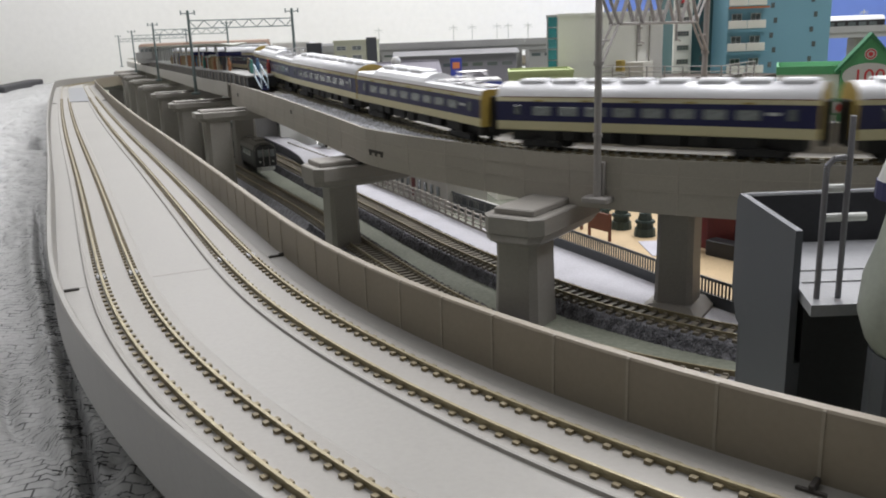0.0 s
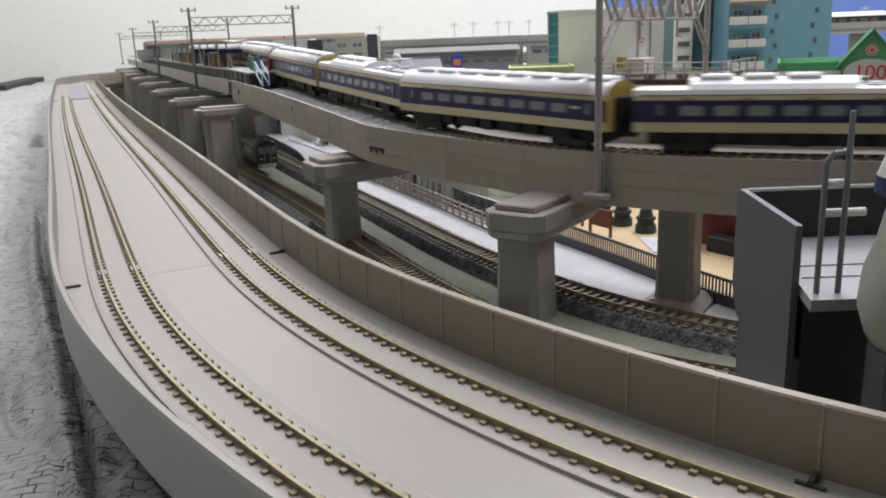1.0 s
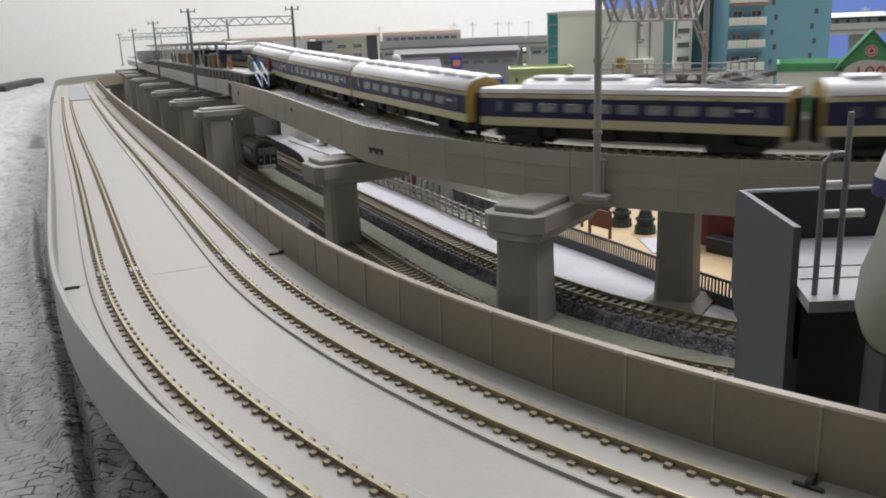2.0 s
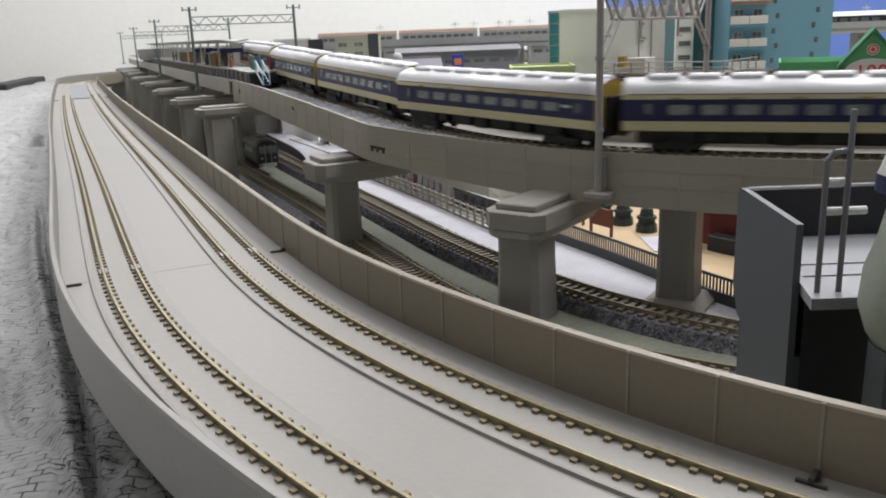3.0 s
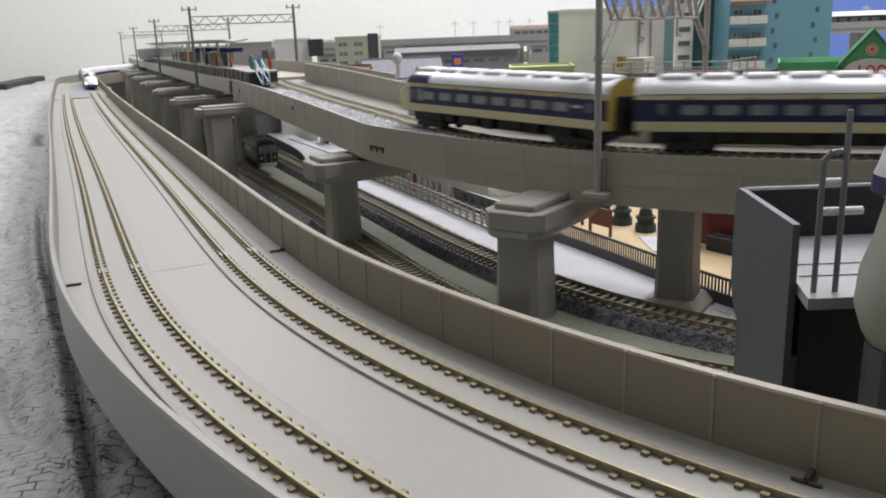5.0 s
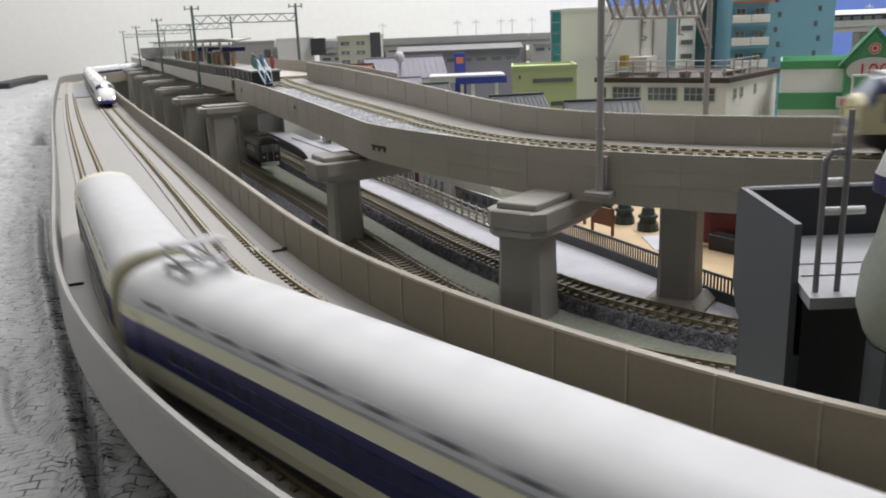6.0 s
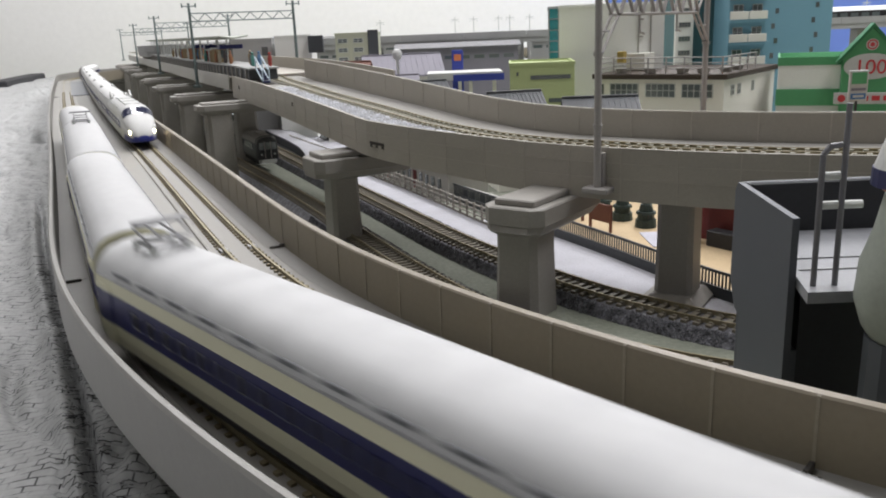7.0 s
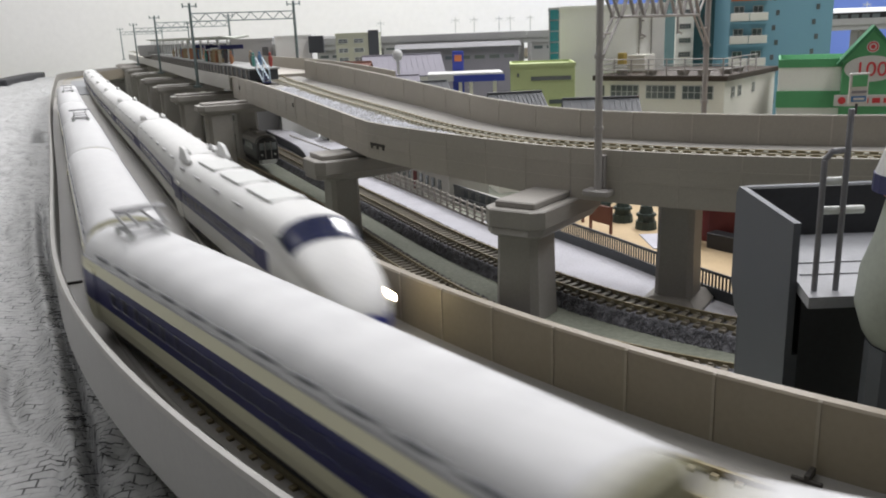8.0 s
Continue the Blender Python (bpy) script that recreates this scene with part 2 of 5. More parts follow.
def board():
    bm = bmesh.new()
    box(bm, -2690, -900, -30, 4000, 2590, 0)
    t = tagged(part("ground", bm, GROUND), "green-grey sheet covering the layout board", "ground", kind="structure")
    bm = bmesh.new()
    for x in (-2300, 700, 3800):
        for y in (-800, 2500):
            box(bm, x - 40, y - 40, -800, x + 40, y + 40, -30)
    part("leg", bm, PIER, t)


# ---- lower double-track viaduct ----
LOW0, LOW1 = -3500, 4600


def lower_viaduct():
    v = empty("lower_viaduct", label="grey-beige moulded double-track viaduct with low parapet walls", category="viaduct")
    seg = [(LOW0, -760, 120), (-760, 500, 8), (500, 1340, 60), (1340, 2120, 15), (2120, LOW1, 200)]
    bm = bmesh.new()
    for a, b, st in seg:
        sweep(bm, LOWER, a, b, st, [(-32.5, -1.5), (33.0, -1.5), (33.0, -5), (24, -9), (22, -15), (-22, -15), (-24, -9), (-32.3, -4)], caps=False)
    part("deck", bm, DECK, v)
    bm = bmesh.new()
    for a, b, st in seg:
        sweep(bm, LOWER, a, b, st, [(-34.3, -4), (-34.4, 9.6), (-34.0, 10.3), (-33.0, 10.3), (-32.6, 9.6), (-32.5, -1.6), (-32.4, -4)], caps=False)
    part("outer_parapet", bm, DECK, v)
    # inner parapet: single panels near the camera, a joined wall further off
    bm = bmesh.new()
    for a, b, st in seg:
        sweep(bm, LOWER, a, b, st, [(33.1, -9), (33.2, 9.4), (34.3, 9.4), (34.6, -9)], caps=False)
    wall = part("inner_parapet", bm, PARAPET, v)
    s = -342.8
    while s < 900:
        pitch = 17.6 if s < 330 else 44.0
        bm = bmesh.new()
        sweep(bm, LOWER, s + .005, s + pitch - .005, 8, [(32.3, -1.5), (32.4, 9.8), (32.7, 10.2), (34.5, 10.2), (34.8, 9.8), (34.9, -8), (34.4, -8), (34.2, 9.2), (33.1, 9.2), (33.0, -1.5)])
        sweep(bm, LOWER, s - .28, s + .28, 1, [(32.15, -1.4), (32.25, 10.0), (32.6, 10.25), (33.0, 10.25), (33.0, -1.4)], mat=1)
        part("parapet_panel", bm, [PARAPET, PARAPET_RIB], wall)
        s += pitch
    # canted track beds with a step on their outer side
    for name, o in (("track_bed", -16.8), ("track_bed", 18.3)):
        bm = bmesh.new()
        for a, b, st in ((-760, 500, 8), (500, 1340, 60)):
            sweep(bm, LOWER, a, b, st, [(o - 8.7, -1.5), (o - 8.5, -.85), (o - 7.8, -.8), (o - 7.4, -1.05), (o + 8.5, -1.3), (o + 9, -1.5)])
        part(name, bm, BASE, v)
    for o, lift in ((-21.3, .35), (-12.3, 0), (13.8, .35), (22.8, 0)):
        bm = bmesh.new()
        for a, b, st in seg:
            sweep(bm, LOWER, a, b, st, rail_profile(o, top=lift), caps=False)
        part("rail", bm, RAIL, v)
    stuff("rail_fastener", blocks(LOWER, -420, 1000, 4.0, (-22.35, -20.25, -13.35, -11.25, 12.75, 14.85, 21.75, 23.85), (1.2, 1.0, .7), -.95), CLIP, v)
    for o in (-21.3, -12.3, 13.8, 22.8):
        bm = bmesh.new()
        m = oriented(LOWER, -24, o, 0)
        for e in (-.85, .85):
            box(bm, -2.4, e - .3, -1.2, 2.4, e + .3, -.25, m, .1)
            box(bm, -.5, e - .5, -1.2, .5, e + .5, -.15, m, .1)
        part("rail_joiner", bm, METAL, v, "silver rail joiner")
    # joints across the deck and black expansion clips
    for s in (-29, 900):
        bm = bmesh.new()
        box(bm, -.35, -33, -1.55, .35, 33, -1.44, oriented(LOWER, s, 0, 0))
        part("deck_joint", bm, BASE, v)
        for o in (-30, 30.0):
            bm = bmesh.new()
            box(bm, -.6, -2.4, -1.5, .6, 2.4, -.9, oriented(LOWER, s + (-2 if o < 0 else 2), o, 0), .15)
            box(bm, -.3, -1.5, -.95, .3, 1.5, -.5 if o > 0 else -.9, oriented(LOWER, s + (-2 if o < 0 else 2), o + (2.3 if o > 0 else 0), 0), .0)
            part("joint_clip", bm, GAP, v)
    bm = bmesh.new()
    box(bm, -2.2, -.3, -1.5, 2.2, .3, -.9, oriented(LOWER, -219.6, 29.0, 0), .1)
    box(bm, -.4, -1.6, -1.5, .4, 1.6, -.2, oriented(LOWER, -219.6, 30.3, 0), .1)
    part("joint_clip", bm, GAP, v)
    # the darker infill slab far along the deck
    bm = bmesh.new()
    sweep(bm, LOWER, 902, 1338, 60, [(-13, -1.4), (12, -1.4), (12, -.5), (-13, -.5)])
    part("infill_slab", bm, material("cool_grey_slab", (0.20, 0.21, 0.225), 0.5), v)
    # low piers under the deck
    for s in range(-630, 4500, 248):
        m = oriented(LOWER, s + 30, 0, 0)
        bm2 = bmesh.new()
        box(bm2, -7, -19, -50, 7, 19, -20, m, 1.5)
        box(bm2, -9, -24, -20.0, 9, 24, -14.9, m, 1.2)
        part("pier", bm2, PIER, v)


# ---- upper single-track viaduct ----
def near_edge(s):
    return float(np.interp(s, [-300, 0, 62, 80], [-39, -38, -22.5, -21]))


def upper_viaduct():
    v = empty("upper_viaduct", label="grey-brown single-track viaduct on tall piers, sloping and curving", category="viaduct")
    seg = [(-286, 520, 8), (520, 2500, 150)]
    bm = bmesh.new()
    for a, b, st in seg:
        sweep(bm, UPPER, a, b, st, [(lambda s: near_edge(s) + .8, -4.6), (18, -4.6), (18, lambda s: girder_foot(s) + .2), (lambda s: near_edge(s) + 5, lambda s: girder_foot(s) + .2)], caps=True)
    part("girder", bm, WALL, v)
    bm = bmesh.new()
    for a, b, st in seg:
        sweep(bm, UPPER, a, b, st, [(lambda q: near_edge(q) + .9, lambda q: track_dz(q) - 1.45), (17.7, lambda q: track_dz(q) - 1.45), (17.7, -4.6), (lambda q: near_edge(q) + .9, -4.6)])
    part("deck", bm, BASE, v)
    # outside face: panels in three courses
    face = empty("girder_face", 0, 0, 0)
    face.parent = v
    s = -285.0
    while s < 320:
        for lo, hi in ((None, -12.4), (-12.4, -6.3), (-6.3, -.3)):
            bm = bmesh.new()
            foot = lo is None
            lo = girder_foot if foot else lo + .01
            sweep(bm, UPPER, s + .01, s + 20.99, 7, [(lambda q: near_edge(q) - .1, lo), (near_edge, hi - .01), (lambda q: near_edge(q) + 1.4, hi - .01), (lambda q: near_edge(q) + 1.4, lo)])
            if not foot:
                sweep(bm, UPPER, s + .2, s + 20.8, 7, [(lambda q: near_edge(q) - .24, lo + .02), (lambda q: near_edge(q) - .24, lo + .22), (lambda q: near_edge(q) + .5, lo + .22), (lambda q: near_edge(q) + .5, lo + .02)], mat=1)
            sweep(bm, UPPER, s + .02, s + .26, 1, [(lambda q: near_edge(q) - .22, lo), (lambda q: near_edge(q) - .22, hi - .02), (lambda q: near_edge(q) + .5, hi - .02), (lambda q: near_edge(q) + .5, lo)], mat=1)
            part("panel", bm, [WALL, WALL_RIB], face)
        s += 21
    bm = bmesh.new()
    for a, b, st in seg:
        sweep(bm, UPPER, a, b, st, [(near_edge, -.8), (near_edge, -.1), (lambda q: near_edge(q) + 1.5, -.1), (lambda q: near_edge(q) + 1.5, -.8)])
    part("coping", bm, WALL, v)
    # proud dark plates paint the recess shade of slots and teeth at the girder joints
    for s0, lo, hi, w in ((9, -11.6, -10.2, 10), (5, -13, -11.6, 1.4), (9, -13, -11.6, 1.4), (13, -13, -11.6, 1.4), (-122, -7.5, -5.2, 2.2), (-262, -9, -6, 2.4)):
        bm = bmesh.new()
        sweep(bm, UPPER, s0 - w / 2, s0 + w / 2, 3, [(lambda q: near_edge(q) - .35, lo), (lambda q: near_edge(q) - .35, hi), (lambda q: near_edge(q) + .6, hi), (lambda q: near_edge(q) + .6, lo)])
        part("slot_shade_plate", bm, GAP, v)
    # far parapet
    s = -270.0
    wall = empty("parapet", 0, 0, 0)
    wall.parent = v
    while s < 520:
        bm = bmesh.new()
        sweep(bm, UPPER, s + .005, s + 27.995, 7, [(17.6, -1), (17.6, 10.2), (17.9, 10.6), (19, 10.6), (19.3, -17), (18.1, -17)])
        sweep(bm, UPPER, s - .25, s + .25, 1, [(17.35, -1), (17.35, 10.3), (17.8, 10.5), (17.8, -1)], mat=1)
        part("parapet_panel", bm, [WALL, WALL_RIB], wall)
        s += 28
    def beside(profile):
        return [(lambda q, o=o: track_off(q) + o, lambda q, dz=dz: track_dz(q) + dz) for o, dz in profile]
    for o in (-4.75, 4.75):
        bm = bmesh.new()
        for a, b, st in [(-2600, -340, 200), (-340, -286, 10)] + seg:
            sweep(bm, UPPER, a, b, st, beside(rail_profile(o, high=1.6)), caps=False)
        part("rail", bm, RAIL, v)
    bm = bmesh.new()
    sweep(bm, UPPER, -284, 470, 10, beside([(-9, -1.0), (-8, -1.1), (8, -1.1), (9, -1.0), (9, -1.6), (-9, -1.6)]))
    part("track_bed", bm, material("olive_track_base", (0.15, 0.138, 0.10), 0.6, vary=0.2, coarse=90), v)
    stuff("rail_fastener", blocks(UPPER, -268, 420, 4.7, [lambda q, o=o: track_off(q) + o for o in (-6.2, -3.4, 3.4, 6.2)], (1.7, 1.6, .9), lambda q: track_dz(q) - .75), material("pale_fastener", (0.42, 0.40, 0.33), 0.5, vary=0.2), v)
    # grey stone chips heaped along the near side
    vs, fs = [], []
    rng = random.Random(5)
    for i in range(5200):
        s = rng.uniform(-200, 95)
        lim = near_edge(s) + 1.8
        o = rng.uniform(lim, track_off(s) - 9.2)
        x, y, z = UPPER.point(s, o, track_dz(s) - 1.4 + rng.random() * .9)
        r = rng.uniform(.35, .8)
        k = len(vs)
        for a in range(4):
            vs.append(((x + r * math.cos(a * 1.57 + i)) * MM, (y + r * math.sin(a * 1.57 + i)) * MM, z * MM))
        vs.append((x * MM, y * MM, (z + r * .9) * MM))
        fs += [(k, k + 1, k + 4), (k + 1, k + 2, k + 4), (k + 2, k + 3, k + 4), (k + 3, k, k + 4)]
    me = bpy.data.meshes.new("chips")
    me.from_pydata(vs, [], fs)
    stuff("chip_ballast", me, LIGHT_BALLAST, v, "pale grey loose stone chips")


def tall_pier(x, y, ztop, ang, cap=(44, 26), off=0.0, base=False, portal=False, half=9.2, inner=True, plain=False):
    """A T-shaped pier: octagonal column, splayed cap and a bearing plate; ang turns the cap's long axis."""
    p = empty("viaduct_pier", x, y, 0, ang, "grey plastic viaduct pier with splayed cap", "pier", "viaduct piers")
    def col(cx):
        bm = bmesh.new()
        rings = []
        for z, w in ((0, half * 1.08), (ztop - 22, half), (ztop - (0 if plain else 8.4 if portal else 14), half)):
            c = w * .74
            rings.append([(cx + w, c, z), (cx + c, w, z), (cx - c, w, z), (cx - w, c, z), (cx - w, -c, z), (cx - c, -w, z), (cx + c, -w, z), (cx + w, -c, z)])
        loft(bm, rings)
        part("column", bm, PIER, p)
    if portal:
        col(-23)
        if inner:
            col(25)
    else:
        col(0)
    if not plain:
        hx, hy = cap[0] / 2, cap[1] / 2
        bm = bmesh.new()
        rings = []
        mid = off if portal else 0
        for z, cx, a, b, c in ((ztop - 14.5, mid, hx * .9 if portal else half + .5, half + .5, 3), (ztop - 12.5, off * .8, hx * .9, hy * .9, 4), (ztop - 10, off, hx - .6, hy - .6, 4.5), (ztop - 9.6, off, hx, hy, 4.5), (ztop - 3.2, off, hx, hy, 4.5), (ztop - 2.6, off, hx - .6, hy - .6, 4.5)):
            rings.append([(cx + a, b - c, z), (cx + a - c, b, z), (cx - a + c, b, z), (cx - a, b - c, z), (cx - a, -b + c, z), (cx - a + c, -b, z), (cx + a - c, -b, z), (cx + a, -b + c, z)])
        if portal:
            rings = [[(x, y, ztop - (ztop - z) * .6) for x, y, z in r] for r in rings]
        loft(bm, rings)
        part("cap", bm, PIER, p)
        bm = bmesh.new()
        box(bm, off - hx + 4, -hy + 4.5, ztop - (1.7 if portal else 2.7), off + hx - 4, hy - 4.5, ztop, None, .5)
        part("bearing_plate", bm, PIER, p)
    if base:
        bm = bmesh.new()
        rings = []
        for z, w in ((0, 16), (2.5, 16), (5.5, 10)):
            rings.append([(w, w * .8, z), (-w, w * .8, z), (-w, -w * .8, z), (w, -w * .8, z)])
        loft(bm, rings)
        part("base", bm, PIER, p)
    return p


def piers():
    tall_pier(-55, 440, 52.3, 26.5, cap=(62, 29), off=13.5, half=7.8)
    tall_pier(33, 318, 48.2, 54, cap=(58, 27), off=16)
    x, y, nx, ny, h = UPPER.at(152, -1)
    tall_pier(x, y, UPPER.z(152) - 20.9, -math.degrees(h), base=True, half=7.4, plain=True)
    for s in (-246, -370, -546, -741, -952, -1154, -1356, -1558):
        x, y, nx, ny, h = UPPER.at(s, -38)
        tall_pier(x, y, 66.9, -math.degrees(h), cap=(78, 23), portal=True, inner=s < -300)


class Free(Line):
    """A plan line through a few points, smoothed; s runs from the first point in millimetres."""

    def __init__(self, pts, z):
        p = np.array(pts, float)
        for _ in range(4):
            q = np.empty((2 * len(p) - 2, 2))
            q[0::2], q[1::2] = p[:-1] * .75 + p[1:] * .25, p[:-1] * .25 + p[1:] * .75
            p = np.vstack([p[:1], q, p[-1:]])
        d = np.r_[0, np.cumsum(np.hypot(*np.diff(p, axis=0).T))]
        self.s = np.arange(0, d[-1], 2.0)
        self.x, self.y = np.interp(self.s, d, p[:, 0]), np.interp(self.s, d, p[:, 1])
        self.h = np.unwrap(np.arctan2(np.gradient(self.x), np.gradient(self.y)))
        self.heights = [(0, z), (d[-1], z)]
        self.end = float(self.s[-1])


# ---- ground level ----
def ground_track(pts, label):
    """Ballasted track with sleepers on the board; pts run from far to near, so offsets count to the other side."""
    ln = Free(pts, 7.2)
    t = empty("ground_track", label=label, category="railway track", group="tracks on the ground")
    bm = bmesh.new()
    sweep(bm, ln, 0, ln.end, 8, [(-13, -7.2), (-9.5, -2.4), (9.5, -2.4), (13, -7.2)])
    part("ballast_bed", bm, BALLAST, t)
    for o in (-4.75, 4.75):
        bm = bmesh.new()
        sweep(bm, ln, 0, ln.end, 6, rail_profile(o, high=1.9), caps=False)
        part("rail", bm, RAIL, t)
    me = blocks(ln, 2, ln.end, 4.6, (0,), (2.2, 16.5, 1.3), -2.0)
    stuff("sleeper", me, SLEEPER, t)
    me = blocks(ln, 2, ln.end, 4.6, (-4.75, 4.75), (1.6, 3.2, .6), -1.2)
    stuff("rail_chair", me, SLEEPER, t)
    # loose stones on the bed's sides
    vs, fs = [], []
    rng = random.Random(9)
    a0 = max(0, ln.end - 650)
    for i in range(9000):
        s, side = rng.uniform(a0, ln.end), rng.choice((-1, 1))
        k = rng.random()
        x, y, z = ln.point(s, side * (9.5 + 3.5 * k), -2.4 - 4.8 * k)
        r, n = rng.uniform(.4, 1.0), len(vs)
        vs += [((x + r) * MM, y * MM, z * MM), ((x - r * .6) * MM, (y + r) * MM, z * MM), ((x - r * .6) * MM, (y - r) * MM, z * MM), (x * MM, y * MM, (z + r) * MM)]
        fs += [(n, n + 1, n + 3), (n + 1, n + 2, n + 3), (n + 2, n, n + 3)]
    me = bpy.data.meshes.new("stones")
    me.from_pydata(vs, [], fs)
    stuff("ballast_stone", me, BALLAST, t)
    return t


FENCE_LINE = [(-20, 600), (56, 444), (80, 395), (97, 355), (118, 308), (152, 262), (205, 220)]
GREY_FENCE = [(-160, 870), (-65, 670), (-12, 557), (22, 474), (40, 436)]


def picket_fence():
    ln = Free(FENCE_LINE, 0)
    f = empty("picket_fence", label="dark grey plastic lineside fence with upright slats", category="fence")
    bm = bmesh.new()
    sweep(bm, ln, 0, ln.end, 10, [(-.7, 0), (-.7, 6), (.7, 6), (.7, 0)])
    part("plinth", bm, FENCE, f)
    bm = bmesh.new()
    sweep(bm, ln, 0, ln.end, 10, [(-.35, 11.6), (-.35, 12.8), (.35, 12.8), (.35, 11.6)])
    part("top_rail", bm, FENCE, f)
    bm = bmesh.new()
    box(bm, -.42, -.18, 5.9, .42, .18, 11.65)
    first = part("slat", bm, FENCE, f)
    first.matrix_basis = pose(*[v * MM for v in ln.point(1, 0, 0)], 0, 0, 90 - math.degrees(ln.at(1)[4]))
    s = 3.4
    while s < ln.end:
        x, y, nx, ny, h = ln.at(s)
        piece("slat", first.data, f, x, y, 0, 90 - math.degrees(h))
        s += 1.9


def bar_fence():
    ln = Free(GREY_FENCE, 0)
    f = empty("bar_fence", label="grey-brown plastic fence with level bars between posts", category="fence")
    mat = material("grey_fence_plastic", (0.33, 0.305, 0.27), 0.55)
    for z in (0, 4.2, 7.2, 10.2):
        bm = bmesh.new()
        sweep(bm, ln, 0, ln.end, 12, [(-.4, z), (-.4, z + (2.6 if z == 0 else .8)), (.4, z + (2.6 if z == 0 else .8)), (.4, z)])
        part("bar", bm, mat, f)
    bm = bmesh.new()
    box(bm, -.45, -.7, 0, .45, .7, 11.8)
    first = part("post", bm, mat, f)
    first.matrix_basis = pose(*[v * MM for v in ln.point(1, 0, 0)], 0, 0, 90 - math.degrees(ln.at(1)[4]))
    s = 7
    while s < ln.end:
        x, y, nx, ny, h = ln.at(s)
        piece("post", first.data, f, x, y, 0, 90 - math.degrees(h))
        s += 10.5


def ground_things():
    ground_track([(-290, 1090), (-120, 705), (-24, 490), (9, 414), (54, 332), (90, 291), (120, 268), (170, 240), (260, 212), (420, 190)], "brown-sleepered track on dark grey ballast, curving")
    ground_track([(-350, 1090), (-180, 722), (-91, 540), (-47, 437), (-13, 360), (14, 307), (40, 275), (72, 248), (110, 226), (160, 207), (240, 192), (420, 172)], "brown-sleepered track on dark grey ballast beside the viaduct wall")
    # pale ground between the line and the fences
    bm = bmesh.new()
    ln = Free([(-290, 1090), (-120, 705), (-24, 490), (9, 414), (54, 332), (90, 291), (120, 268), (170, 240), (260, 212)], 0)
    n = 60
    rings = []
    for i in range(n + 1):
        s = ln.end * i / n
        w = float(np.interp(s, [0, 690, 730, 830, 890, 960], [39, 39, 72, 57, 47, 38]))
        rings.append([ln.point(s, -11.5, .4), ln.point(s, -11.5, 1.2), ln.point(s, -w, 1.2), ln.point(s, -w, .4)])
    loft(bm, rings)
    tagged(part("pale_ground", bm, SNOW), "pale powdery ground beside the track", "ground", kind="structure")
    picket_fence()
    bar_fence()
    # beige yard with its small things
    bm = bmesh.new()
    rings = [[(x, y, .3), (x, y, 2), (x2, y2, 2), (x2, y2, .3)] for x, y, x2, y2 in ((59, 444, 118, 572), (82, 397, 160, 500), (99, 357, 198, 462), (120, 310, 238, 402), (154, 264, 280, 322))]
    loft(bm, rings)
    tagged(part("yard_ground", bm, BEIGE), "beige sandy yard behind the fence", "yard", kind="structure")
    bm = bmesh.new()
    box(bm, 106, 400, 2, 130, 430, 2.5, None, .1)
    tagged(part("paving_slab", bm, material("lilac_grey_paving", (0.42, 0.42, 0.48), 0.7, coarse=90)), "lilac-grey paving slab set in the yard", "paving", kind="structure")
    green = material("dark_green_stone", (0.03, 0.05, 0.045), 0.6, vary=0.4)
    for x, y in ((104, 463), (113, 444), (96, 480)):
        bm = bmesh.new()
        for r0, r1, z0, z1 in ((6, 5.6, 2, 6.5), (4.8, 4.4, 6.5, 9.5), (5.6, 5.2, 9.5, 11), (4, 3.2, 11, 15), (2.5, .6, 15, 19)):
            rod(bm, (x, y, z0), (x, y, z1), r0, 10, r1)
        tagged(part("garden_lantern", bm, green), "dark green stepped stone lantern in the yard", "lantern", "yard lanterns")
    for x, y, w in ((87, 441, 9), (78, 470, 7)):
        b = empty("notice_board", x, y, 2, -60, "dark brown wooden notice board on two legs", "notice board", "notice boards")
        bm = bmesh.new()
        box(bm, -w, -.6, 5, w, .6, 15, None, .2)
        part("panel", bm, BROWN, b)
        for e in (-w + .6, w - .6):
            bm = bmesh.new()
            box(bm, e - .6, -.7, 0, e + .6, .7, 15.4)
            part("leg", bm, BROWN, b)
    # red kiosk
    k = empty("red_kiosk", 150, 385, 2, -55, "dark red wooden shop front with low red counter", "kiosk")
    bm = bmesh.new()
    box(bm, -33, 4, 0, 30, 30, 34)
    part("wall", bm, KIOSK_RED, k)
    bm = bmesh.new()
    box(bm, -30, 1, 34, 30, 32, 36.5, None, .4)
    part("roof", bm, BROWN, k)
    for e in (-20, 0, 20):
        bm = bmesh.new()
        box(bm, e - 8, 3.2, 4, e + 8, 4.2, 24, None, .2)
        part("shutter", bm, SHADED_RED, k)
    bm = bmesh.new()
    box(bm, -22, -6, 0, -4, 2, 8, None, .4)
    part("counter", bm, TOWER_DARK, k)
    bm = bmesh.new()
    for z in (4, 8, 12):
        box(bm, 118, 405, 2 + z, 126, 406, 3.2 + z)
    for x in (118, 125):
        box(bm, x, 404.6, 2, x + 1.2, 406.4, 18)
    tagged(part("red_rack", bm, RED), "red wooden rack with shelves in the yard", "rack")
    # pale low station building behind the bar fence
    b = empty("low_building", -29, 617, 0, -66, "pale grey low station building with small windows", "building")
    wallm = material("pale_building_wall", (0.44, 0.43, 0.40), 0.7)
    bm = bmesh.new()
    box(bm, -130, 0, 0, 82, 30, 20)
    part("wall", bm, wallm, b)
    bm = bmesh.new()
    box(bm, -132, -1.5, 20, 84, 32, 22.5, None, .4)
    part("roof", bm, PIER, b)
    for i, x in enumerate(range(-120, 78, 11)):
        bm = bmesh.new()
